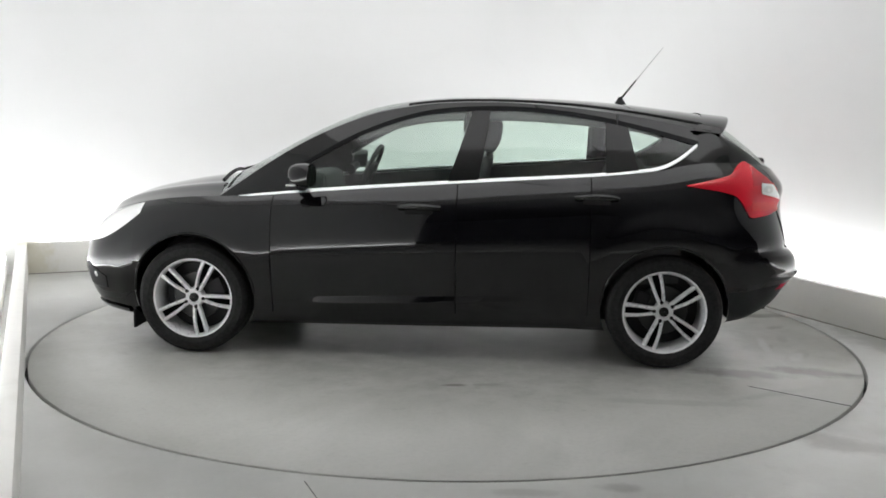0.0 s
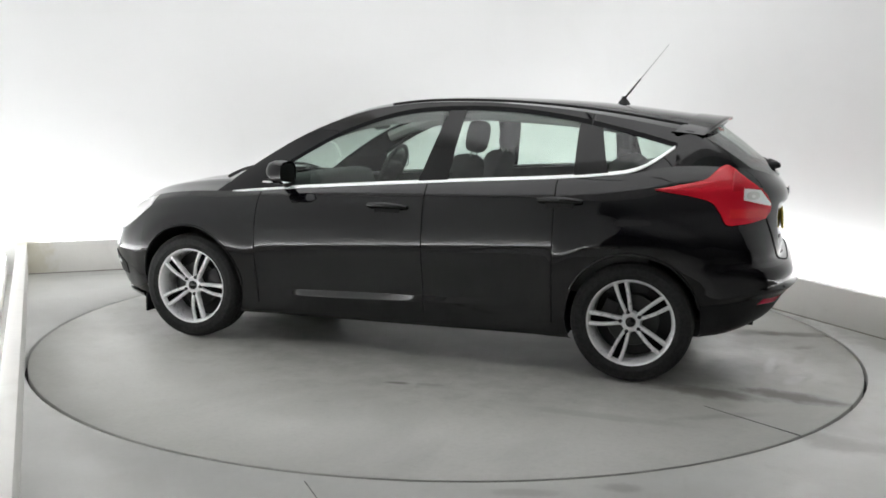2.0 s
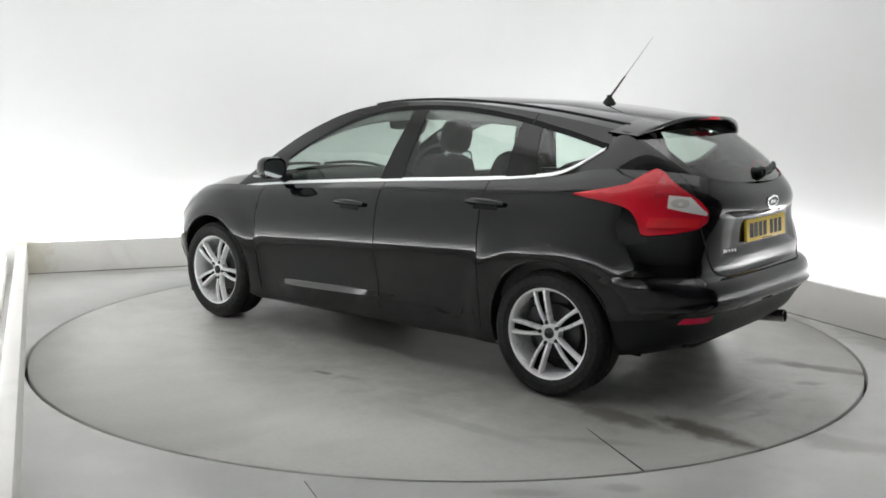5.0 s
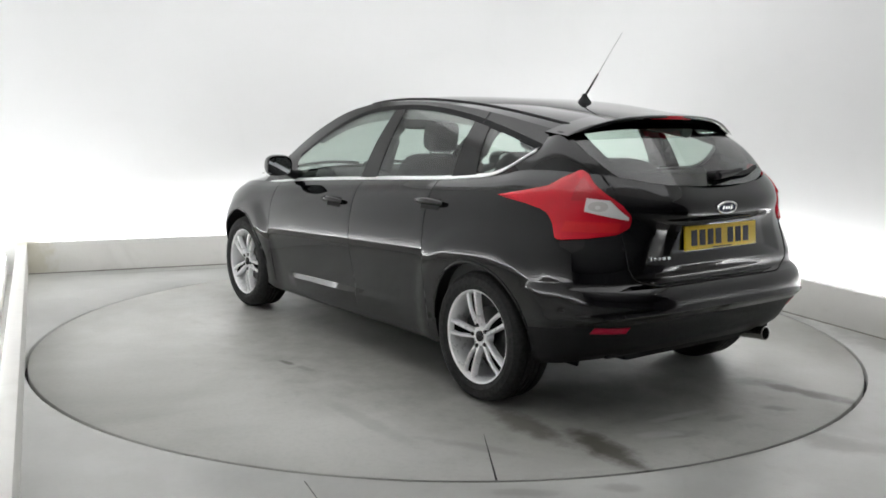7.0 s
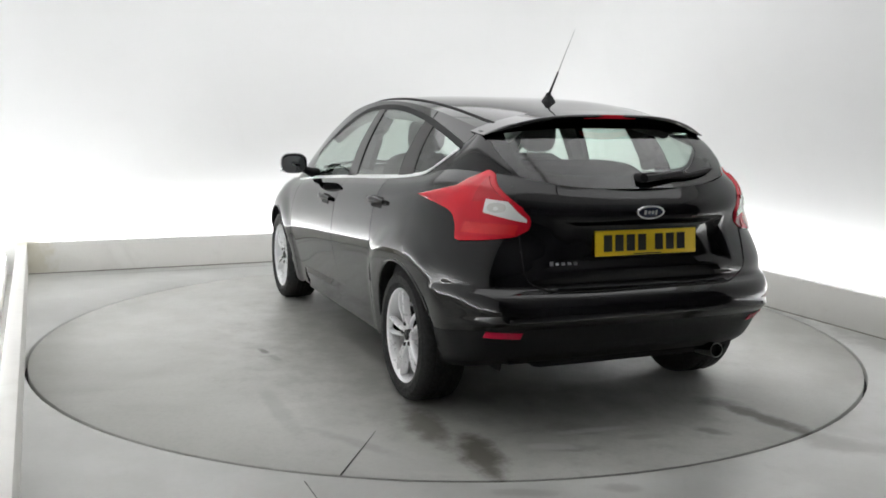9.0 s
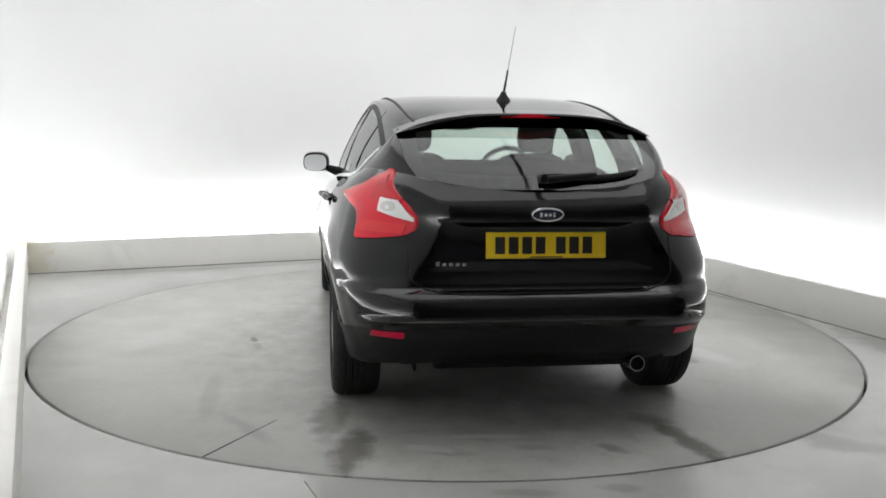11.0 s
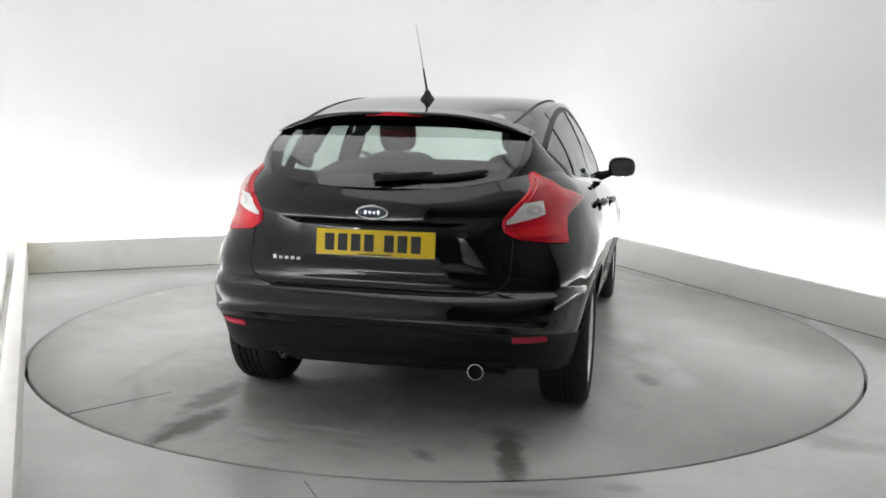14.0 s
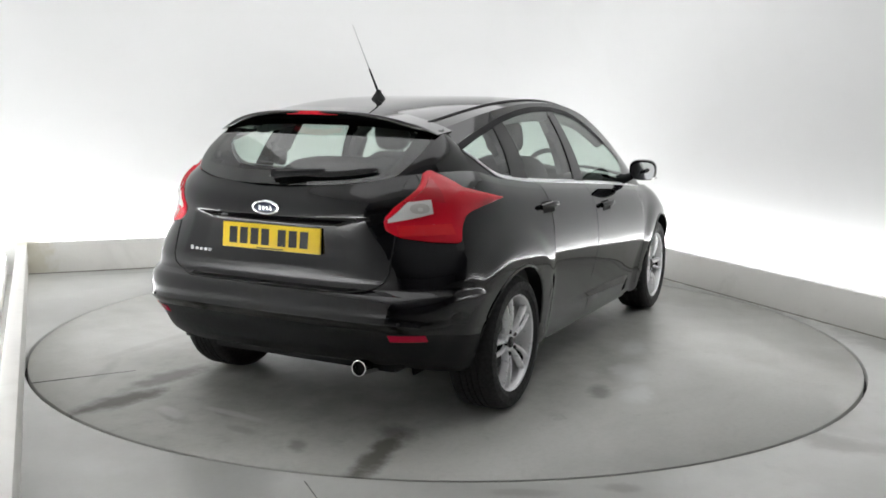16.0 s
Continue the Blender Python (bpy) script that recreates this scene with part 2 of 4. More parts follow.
def build_lamps():
    """LED troughs behind the kerbs, and flat panels under the ceiling."""
    w, near = 0.10, 0.155
    for lo, hi in (((U_LEFT - near - w, V_FRONT + 0.1), (U_LEFT - near, V_BACK - 0.14)), ((U_LEFT + 0.14, V_BACK + near), (U_RIGHT - 0.14, V_BACK + near + w)),
                   ((U_RIGHT + near, V_FRONT + 0.1), (U_RIGHT + near + w, V_BACK - 0.14))):
        thing = tagged(new("light_trough"), "white light strip in a trough behind the upstand", "lamp", "light troughs")
        bm = bmesh.new()
        box(bm, (lo[0], lo[1], 0.0), (hi[0], hi[1], 0.185), m=Matrix.Rotation(BAY, 4, "Z"))
        part("housing", bm, lamp_frame_mat, thing, smooth=False)
        bm = bmesh.new()
        box(bm, (lo[0] + 0.01, lo[1] + 0.01, 0.187), (hi[0] - 0.01, hi[1] - 0.01, 0.200), m=Matrix.Rotation(BAY, 4, "Z"))
        part("diffuser", bm, led_mat, thing, "glowing white diffuser", smooth=False)
    for u, v in ((-1.12, 0.0), (1.12, 0.0)):
        thing = tagged(new("ceiling_light"), "long white ceiling light panel", "lamp", "ceiling lights")
        bm = bmesh.new()
        box(bm, (u - 1.10, v - 2.8, 3.34), (u + 1.10, v + 2.8, 3.40), m=Matrix.Rotation(BAY, 4, "Z"))
        part("frame", bm, lamp_frame_mat, thing, smooth=False)
        bm = bmesh.new()
        box(bm, (u - 1.09, v - 2.78, 3.325), (u + 1.09, v + 2.78, 3.338), m=Matrix.Rotation(BAY, 4, "Z"))
        part("diffuser", bm, panel_mat, thing, "glowing white diffuser", smooth=False)


build_floor()
build_walls()
build_kerbs()
build_lamps()

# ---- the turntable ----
# the 2.2 x 1.35 blot paints the car's shade onto the table
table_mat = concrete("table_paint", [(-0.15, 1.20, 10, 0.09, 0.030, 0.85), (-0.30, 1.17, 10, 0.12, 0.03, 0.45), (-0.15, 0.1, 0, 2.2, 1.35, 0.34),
                                     (-1.64, 0.78, -6, 0.36, 0.11, 0.75), (-2.08, 0.70, -10, 0.36, 0.10, 0.95), (-2.12, 0.32, 70, 0.15, 0.06, 0.6), (-1.97, 0.17, 60, 0.12, 0.05, 0.35),
                                     (-2.06, -0.73, 9, 0.38, 0.085, 0.9), (-1.85, -0.68, 30, 0.18, 0.11, 0.6), (-2.16, -0.38, 40, 0.10, 0.05, 0.5), (-2.12, -0.06, 80, 0.14, 0.05, 0.35),
                                     (-0.80, -1.26, 15, 0.16, 0.07, 0.6), (-0.30, -1.22, 5, 0.42, 0.14, 0.35), (-1.36, 0.40, 30, 0.2, 0.1, 0.4), (-1.75, 1.15, 30, 0.3, 0.05, 0.25), (-1.2, 1.35, 0, 0.5, 0.06, 0.2)],
                     1.0, [(-0.38, -1.31, 20, 0.26, 0.12), (0.17, -1.18, 5, 0.22, 0.09), (-0.75, -1.45, 10, 0.2, 0.10), (-1.97, 0.10, 85, 0.22, 0.035), (-2.1, 0.35, 70, 0.15, 0.05)])


def build_table():
    thing = tagged(new("turntable"), "round grey concrete turntable flush with the floor", "turntable")
    bm = bmesh.new()
    n = 128
    mid = bm.verts.new((0, 0, 0))
    rings = [[bm.verts.new((r * math.cos(a), r * math.sin(a), z)) for a in (2 * math.pi * k / n for k in range(n))] for r, z in ((1.2, 0), (R_TABLE - 0.012, 0), (R_TABLE - 0.009, -0.003), (R_TABLE - 0.009, -0.05))]
    for k in range(n):
        bm.faces.new((mid, rings[0][k], rings[0][(k + 1) % n]))
        for a, b in zip(rings, rings[1:]):
            bm.faces.new((a[k], b[k], b[(k + 1) % n], a[(k + 1) % n]))
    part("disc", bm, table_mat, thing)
    # the joint between two cover plates runs in from the rim
    bm = bmesh.new()
    a, b = Vector((-2.085, 1.300, 0)), Vector((-1.66, 1.02, 0))
    d = (b - a).normalized()
    side = Vector((-d.y, d.x, 0)) * 0.0042
    tip = b
    vs = [bm.verts.new(p) for p in (a - side, a + side, tip + side * 0.15, tip - side * 0.15)]
    top = [bm.verts.new(v.co + Vector((0, 0, 0.0015))) for v in vs]
    bm.faces.new(top)
    for k in range(4):
        bm.faces.new((vs[k], vs[(k + 1) % 4], top[(k + 1) % 4], top[k]))
    part("joint", bm, gap_mat, thing, "dark joint between cover plates", smooth=False)
    return thing


table = build_table()

# ---- the car: x ahead, y to its left, z up, axles at x = +-1.324 ----
AXLE, TYRE_R = 1.324, 0.318
paint = material("black_paint", (0.0022, 0.0022, 0.0030), 0.45, 0.0, Coat_Weight=1.0, Coat_Roughness=0.02, Coat_IOR=1.55, Specular_IOR_Level=0.0)
trim_mat = material("black_plastic", (0.006, 0.006, 0.007), 0.5, Specular_IOR_Level=0.25)
gloss_black = material("gloss_black_trim", (0.005, 0.005, 0.005), 0.12)
frame_mat = material("satin_frame", (0.007, 0.007, 0.008), 0.4, Specular_IOR_Level=0.10)
print_mat = material("black_print", (0.004, 0.004, 0.004), 0.6, Specular_IOR_Level=0.0)
chrome = material("chrome", (0.88, 0.89, 0.90), 0.16, 1.0)
pipe_steel = material("pipe_steel", (0.50, 0.50, 0.50), 0.22, 1.0)
alloy = material("alloy", (0.90, 0.90, 0.91), 0.28, 0.22, Coat_Weight=0.6)
strip_mat = material("satin_strip", (0.85, 0.86, 0.87), 0.28, 0.55)
# black of bolts and calipers; in the wheel wells it is painted shade
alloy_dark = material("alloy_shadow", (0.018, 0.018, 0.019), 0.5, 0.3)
rubber = material("rubber", (0.012, 0.012, 0.012), 0.75, Specular_IOR_Level=0.35)
red_lens = material("red_lens", (0.62, 0.010, 0.026), 0.25, 0.0, Coat_Weight=0.6, Coat_Roughness=0.05, Specular_IOR_Level=0.2)
dark_red = material("dark_red_lens", (0.52, 0.009, 0.023), 0.22, 0.0, Coat_Weight=0.7)
bright_red = material("bright_red_lens", (0.70, 0.016, 0.024), 0.2, 0.0, Coat_Weight=0.8, Coat_Roughness=0.05)
bowl_mat = material("lamp_bowl", (0.74, 0.73, 0.71), 0.25, 0.15)
reflector_red = material("reflector_red", (0.52, 0.008, 0.045), 0.25)
clear_lens = material("clear_lens", (0.90, 0.90, 0.89), 0.20, 0.05, Coat_Weight=1.0)
script_mat = material("bright_script", (0.45, 0.45, 0.46), 0.35, 0.8)
plate_yellow = material("plate_yellow", (0.86, 0.60, 0.02), 0.35)
plate_ink = material("plate_ink", (0.012, 0.012, 0.012), 0.5)
badge_mat = material("badge_field", (0.03, 0.04, 0.07), 0.2)
cloth = material("seat_cloth", (0.055, 0.057, 0.057), 0.9)
cabin_mat = material("cabin_plastic", (0.030, 0.031, 0.031), 0.7)
lining = material("headlining", (0.35, 0.35, 0.34), 0.9)
aerial_mat = material("aerial_rod", (0.40, 0.40, 0.40), 0.4, 0.3)
disc_mat = material("brake_disc", (0.07, 0.07, 0.07), 0.4, 0.8)


def speckle(m, low, high, scale):
    """Uneven gloss, from dust and wear."""
    n = Net(m)
    n.put(n.b.inputs["Roughness"], n.ramp(n.noise(scale, 5, 0.65), 0.3, 0.75, low, high))


speckle(rubber, 0.6, 0.9, 60)
speckle(trim_mat, 0.46, 0.54, 60)
speckle(alloy, 0.25, 0.42, 30)
n_ = Net(paint)
n_.put(n_.b.inputs["Coat Roughness"], n_.ramp(n_.noise(4, 5, 0.6), 0.35, 0.75, 0.008, 0.028))
n_ = Net(cloth)
n_.bump(n_.noise(240, 2), 0.3)


def glass(name, tint):
    m = bpy.data.materials.new(name)
    m.use_nodes = True
    t = m.node_tree
    t.nodes.remove(t.nodes["Principled BSDF"])
    clear, gloss, mix, face, steep, scale = (t.nodes.new("ShaderNode" + k) for k in ("BsdfTransparent", "BsdfGlossy", "MixShader", "LayerWeight", "Math", "MapRange"))
    clear.inputs["Color"].default_value = (*tint, 1)
    gloss.inputs["Roughness"].default_value = 0.02
    face.inputs["Blend"].default_value = 0.5
    steep.operation = "POWER"
    steep.inputs[1].default_value = 3.2
    scale.inputs["To Min"].default_value, scale.inputs["To Max"].default_value = 0.085, 0.80
    t.links.new(face.outputs["Facing"], steep.inputs[0])
    t.links.new(steep.outputs[0], scale.inputs["Value"])
    t.links.new(scale.outputs[0], mix.inputs[0])
    t.links.new(clear.outputs[0], mix.inputs[1])
    t.links.new(gloss.outputs[0], mix.inputs[2])
    t.links.new(mix.outputs[0], t.nodes["Material Output"].inputs["Surface"])
    return m


window_glass = glass("window_glass", (0.76, 0.85, 0.80))

car = tagged(new("car"), "glossy black five-door hatchback with silver alloy wheels", "car")
SHIFT = Vector((CAR_X, CAR_Y, 0))


def carpart(name, bm, mat, parent=None, label="", crease=40):
    """A part of the car, built in the car's own measures."""
    bmesh.ops.transform(bm, matrix=Matrix.Translation(SHIFT), verts=bm.verts)
    return edge_split(part(name, bm, mat, parent or car, label), crease)


# lines of the lower body, by x
TOP = ((-2.1, 1.055), (-2.0, 1.075), (-1.88, 1.115), (-1.70, 1.130), (-1.50, 1.128), (-1.31, 1.097), (-0.95, 1.058), (-0.23, 1.008), (0.63, 0.942), (1.07, 0.902), (1.35, 0.888), (1.6, 0.858), (1.8, 0.810), (1.95, 0.752), (2.08, 0.68), (2.2, 0.62))
LOW = ((-2.15, 0.36), (-1.95, 0.312), (-1.78, 0.272), (-1.64, 0.248), (-1.5, 0.20), (-0.9, 0.195), (0.9, 0.175), (1.6, 0.19), (1.9, 0.185), (2.2, 0.20))
# half width, rear end and front end by height (0 low edge, 1 belt)
WIDE = ((0.0, 0.79), (0.03, 0.822), (0.10, 0.836), (0.20, 0.850), (0.33, 0.869), (0.45, 0.890), (0.53, 0.902), (0.58, 0.905), (0.63, 0.904), (0.72, 0.897), (0.82, 0.881), (0.90, 0.858), (0.955, 0.828), (1.0, 0.785))
REAR = ((0.0, -1.97), (0.05, -2.03), (0.16, -2.085), (0.205, -2.115), (0.232, -2.138), (0.248, -2.148), (0.262, -2.136), (0.33, -2.128), (0.39, -2.108), (0.415, -2.085), (0.44, -2.056), (0.50, -2.054), (0.60, -2.058), (0.70, -2.060), (0.80, -2.068), (0.87, -2.072), (0.93, -2.055), (1.0, -2.005))
FRONT = ((0.0, 2.06), (0.08, 2.14), (0.3, 2.19), (0.55, 2.215), (0.8, 2.195), (0.93, 2.16), (1.0, 2.115))
CAP_N = ((0.0, 4.0), (0.45, 4.2), (0.6, 3.4), (0.78, 3.0), (1.0, 3.6))
CAP_L = ((0.0, 0.70), (0.45, 0.75), (0.7, 0.9), (1.0, 1.15))
ARCHES = ((AXLE, 0.335, 0.358), (-AXLE, 0.335, 0.350))


def cap(u, n):
    return 1.0 if u >= 1 else max(0.0, 1 - (1 - max(u, 0.0)) ** n) ** (1 / n)


def side_y(x, h):
    """Half width of the lower body at station x and height h."""
    w = line(h, WIDE)
    b, f = line(h, REAR), line(h, FRONT)
    taper = 1 - max(0.0, -x - 0.9) * (0.025 + 0.065 * max(0.0, h - 0.6) / 0.4) - max(0.0, x - 0.7) ** 2 * (0.018 + 0.05 * h * h)
    y = w * taper * cap((x - b) / line(h, CAP_L), line(h, CAP_N)) * cap((f - x) / 0.95, 2.7)
    z = line(x, LOW) + h * (line(x, TOP) - line(x, LOW))
    # a blade along the foot of the doors
    if -0.72 < x < 0.68:
        mid = 0.175 + 0.01 * (0.68 - x)
        k = min(1.0, (0.68 - x) / 0.10, (x + 0.72) / 0.9)
        y += 0.015 * k * (max(0.0, 1 - (mid - h) / 0.12) if h < mid else max(0.0, 1 - (h - mid) / 0.048))
    for ax, az, r in ARCHES:
        d = math.hypot(x - ax, z - az)
        if d < 0.555:
            k = min(1.0, (0.555 - d) / (0.15 if ax > 0 else 0.11))
            y += (0.018 if ax > 0 else 0.015) * k * k * (3 - 2 * k) * (1 if h < 0.8 else max(0.0, (1 - h) / 0.2))
    return y


def body_at(x, h, out=0.0):
    """A point on the left flank at station x and height h, moved out along the normal."""
    z = line(x, LOW) + h * (line(x, TOP) - line(x, LOW))
    p = Vector((x, side_y(x, h), z))
    if out:
        e = 0.006
        hx = Vector((e, side_y(x + e, h) - p.y, 0))
        h2 = h + 0.01
        hz = Vector((x, side_y(x, h2), line(x, LOW) + h2 * (line(x, TOP) - line(x, LOW)))) - p
        nrm = hz.cross(hx)
        p = p + nrm.normalized() * (out if nrm.y >= 0 else -out)
    return p


def body_xz(x, z, out=0.0):
    lo, hi = line(x, LOW), line(x, TOP)
    return body_at(x, (z - lo) / (hi - lo), out)


# stations: fractions of the length in the rounded ends, plain x between; pairs make the panel gaps
SEAMS = (0.865, -0.175, -0.905)
MID = sorted({round(-1.70 + 0.0245 * k, 4) for k in range(140)} | {s + d for s in SEAMS for d in (-0.003, 0.003)})
MID = [x for x in MID if x <= 1.70 and not any(0.0031 < abs(x - s) < 0.013 or abs(x - s) < 0.0028 for s in SEAMS)]
HS = sorted({k / 44 for k in range(45)} | {h for h, _ in WIDE} | {0.41, 0.44, 0.155, 0.165, 0.17, 0.175, 0.185, 0.195, 0.205, 0.215, 0.225, 0.235})
TAILS = 26


def stations(h):
    b, f = line(h, REAR), line(h, FRONT)
    back = [b + (MID[0] - b) * (k / TAILS) ** 2.2 for k in range(TAILS)]
    fore = [f - (f - MID[-1]) * (k / TAILS) ** 2.2 for k in range(TAILS)][::-1]
    return back + MID + fore


def flank_sheet():
    """The whole left flank as rows of points, from the rear centre to the front centre."""
    rows = []
    for h in HS:
        row = []
        for x in stations(h):
            p = body_at(x, h)
            row.append(p)
        rows.append(row)
    return rows


ROWS = flank_sheet()
XMID = stations(0.5)


def panel(name, keep, label="", mat=None, both=True, parent=None, mirror=1):
    """One body panel cut out of the flank: keep(x, h, z) says which faces belong to it."""
    bm = bmesh.new()
    made = {}

    def vert(j, i, sign):
        key = (j, i, sign)
        if key not in made:
            p = ROWS[j][i].copy()
            for ax, az, r in ARCHES:
                d = math.hypot(p.x - ax, p.z - az)
                if d < r and p.y > 0.5:
                    p.x, p.z = ax + (p.x - ax) * r / d, az + (p.z - az) * r / d
            p.y *= sign
            made[key] = bm.verts.new(p)
        return made[key]

    for sign in ((1, -1) if both else (mirror,)):
        for j in range(len(HS) - 1):
            for i in range(len(XMID) - 1):
                quad = ((j, i), (j, i + 1), (j + 1, i + 1), (j + 1, i))
                ps = [ROWS[a][b] for a, b in quad]
                c = sum(ps, Vector()) / 4
                if any(all(math.hypot(p.x - ax, p.z - az) < r + 0.002 for p in ps) and c.y > 0.5 for ax, az, r in ARCHES):
                    continue
                if ((HS[j] + HS[j + 1]) / 2 > 0.10 and any(abs(c.x - s) < 0.002 for s in SEAMS)) or not keep(c.x, (HS[j] + HS[j + 1]) / 2, c.z):
                    continue
                bm.faces.new([vert(a, b, sign) for a, b in quad])
    bmesh.ops.remove_doubles(bm, verts=bm.verts, dist=0.0004)
    bmesh.ops.dissolve_degenerate(bm, edges=bm.edges, dist=0.0003)
    ob = carpart(name, bm, mat or paint, parent, label, 50)
    return ob


def tailgate_zone(x, h):
    """Inside this edge the skin belongs to the tailgate."""
    y = side_y(x, h)
    return h > gate_low(y) + (0.022 if y > 0.36 else 0.0) and x < -1.6 and y < GATE_Y


def gate_low(y):
    """Lower edge of the tailgate, curving up at its corners, as a height on the flank."""
    k = max(0.0, (abs(y) - 0.36) / 0.217)
    return 0.415 + 0.115 * (1 - math.sqrt(max(0.0, 1 - min(1.0, k) ** 2.4)))


GATE_Y = 0.565
SKIN = {}


def gate(y, h, recess=True):
    """The tailgate's skin at offset y and height h, with the sunk field round the number plate."""
    x = line(h, REAR)
    for _ in range(3):
        w = line(h, WIDE) * (1 - max(0.0, -x - 0.9) * (0.025 + 0.065 * max(0.0, h - 0.6) / 0.4))
        k, n = line(h, CAP_L), line(h, CAP_N)
        x = line(h, REAR) + k * (1 - (1 - min(0.98, abs(y) / w) ** n) ** (1 / n))
    z = line(x, LOW) + h * (line(x, TOP) - line(x, LOW))
    if recess:
        half = 0.435 + (0.93 - z) * 0.32
        a = min(1.0, max(0.0, (half - abs(y)) / 0.105))
        b = min(1.0, max(0.0, (0.940 - z) / 0.030), max(0.0, (z - 0.728) / 0.040))
        x += 0.021 * min(a, b)
    return Vector((x - 0.002, y, z))


def build_gate():
    bm = bmesh.new()
    half = GATE_Y + 0.012

    def skin(a, b):
        y = half * (2 * a - 1)
        low = gate_low(y)
        return gate(y, low + (1 - low) * b)
    grid(bm, skin, 96, 60)
    SKIN["tailgate"] = carpart("tailgate", bm, paint, None, "glossy black tailgate below the rear window", 25)
    bm = bmesh.new()
    edge = [skin(0.0, 0.75 - 0.75 * k / 24) for k in range(24)] + [skin(k / 60, 0.0) for k in range(61)] + [skin(1.0, 0.75 * k / 24) for k in range(1, 25)]
    tube(bm, edge, 0.0034, 6)
    carpart("shut_line", bm, gap_mat, SKIN["tailgate"], "dark shut line round the tailgate")


def build_shell():
    S1, S2, S3 = SEAMS
    bumper_r = lambda x, h, z: x < -1.62 and h < 0.415 and (x < -1.68 or h < 0.415)
    panel("rear_bumper", lambda x, h, z: bumper_r(x, h, z) and h >= 0.21, "glossy black rear bumper")
    panel("rear_valance", lambda x, h, z: bumper_r(x, h, z) and h < 0.21, "satin black lower rear valance", trim_mat)
    build_gate()
    panel("front_bumper", lambda x, h, z: x > 1.70 and h < 0.86)
    for sign in (1, -1):
        for name, lo, hi in (("rear_wing", -9, S3), ("rear_door", S3, S2), ("front_door", S2, S1), ("front_wing", S1, 9)):
            SKIN[name, sign] = panel(name, lambda x, h, z: lo < x < hi and not bumper_r(x, h, z) and not tailgate_zone(x, h) and not (x > 1.70 and h < 0.86) and h >= 0.10, both=False, mirror=sign)
        panel("sill", lambda x, h, z: -1.62 < x < 1.70 and h < 0.10, "black rocker sill", both=False, mirror=sign)
    # dark backing that closes the gaps between the panels, and the floor pan
    for s in SEAMS:
        for sign in (1, -1):
            bm = bmesh.new()
            grid(bm, lambda a, b: (lambda p: Vector((s - 0.012 + 0.024 * a, (p.y - 0.010) * sign, p.z)))(body_at(s, 0.08 + 0.92 * b)), 1, 24)
            carpart("seam_backing", bm, gap_mat)
    bm = bmesh.new()
    box(bm, (-1.93, -0.60, 0.30), (2.0, 0.60, 0.34), 0.01)
    box(bm, (-0.95, -0.80, 0.20), (0.95, 0.80, 0.30), 0.03)
    box(bm, (-1.90, -0.55, 0.26), (-1.70, 0.45, 0.32), 0.03)
    carpart("floor_pan", bm, trim_mat)


def build_hood():
    def hood(a, b):
        x = 2.10 - 1.075 * b
        p = body_at(x, 1.0)
        u = 2 * a - 1
        rise = line(x, ((1.0, 0.095), (1.27, 0.078), (1.6, 0.070), (1.85, 0.075), (1.98, 0.065), (2.11, 0.02)))
        bead = 0.012 * math.exp(-((abs(u) - 0.72) / 0.10) ** 2)
        return Vector((x + 0.11 * (1 - u * u) * b * b, u * p.y, p.z + rise * (1 - abs(u) ** 2.3) + bead * (1 if x < 1.95 else 0)))
    bm = bmesh.new()
    grid(bm, hood, 36, 40)
    carpart("hood", bm, paint, None, "glossy black bonnet")


def build_arches():
    for ax, az, r in ARCHES:
        for sign in (1, -1):
            bm = bmesh.new()

            def liner(a, b):
                t = radians(-19 + (218 if ax > 0 else 207) * a)
                x, z = ax + r * math.cos(t), az + r * math.sin(t)
                h = (z - line(x, LOW)) / (line(x, TOP) - line(x, LOW))
                y = side_y(x, max(h, 0.02)) if h > 0 else 0.82
                return Vector((x, (y - 0.001 - b * (y - 0.50)) * sign, z))
            grid(bm, liner, 40, 6)
            carpart("wheel_arch", bm, trim_mat)
            # inner wall of the wheel well
            bm = bmesh.new()
            rim = [(ax + (r + 0.004) * math.cos(radians(-24 + 228 * k / 40)), az + (r + 0.004) * math.sin(radians(-24 + 228 * k / 40))) for k in range(41)]
            near, far = ([bm.verts.new((x, y * sign, z)) for x, z in rim] for y in (0.508, 0.498))
            bm.faces.new(near)
            bm.faces.new(far)
            for k in range(41):
                bm.faces.new((near[k], near[(k + 1) % 41], far[(k + 1) % 41], far[k]))
            carpart("well_wall", bm, trim_mat)
            # rolled lip
            bm = bmesh.new()
            tube(bm, [liner(k / 40, 0.0) for k in range(4, 37)], 0.007, 8)
            carpart("arch_lip", bm, paint)


# ---- greenhouse ----
RAIL_Z = ((-1.75, 1.268), (-1.5, 1.315), (-1.2, 1.370), (-0.9, 1.412), (-0.6, 1.438), (-0.36, 1.446), (-0.1, 1.440), (0.1, 1.418), (0.3, 1.378), (0.5, 1.308), (0.7, 1.215), (0.9, 1.095), (1.06, 0.985), (1.20, 0.885))
RAIL_Y = ((-1.75, 0.535), (-1.5, 0.562), (-1.2, 0.582), (-0.6, 0.595), (-0.1, 0.60), (0.3, 0.622), (0.7, 0.672), (1.06, 0.742), (1.20, 0.775))
MID_Z = ((-1.80, 1.372), (-1.6, 1.395), (-1.41, 1.418), (-1.14, 1.448), (-0.93, 1.464), (-0.64, 1.476), (-0.36, 1.480), (-0.08, 1.472), (0.14, 1.452), (0.36, 1.412), (0.57, 1.338), (0.79, 1.236), (1.02, 1.112), (1.30, 0.965))


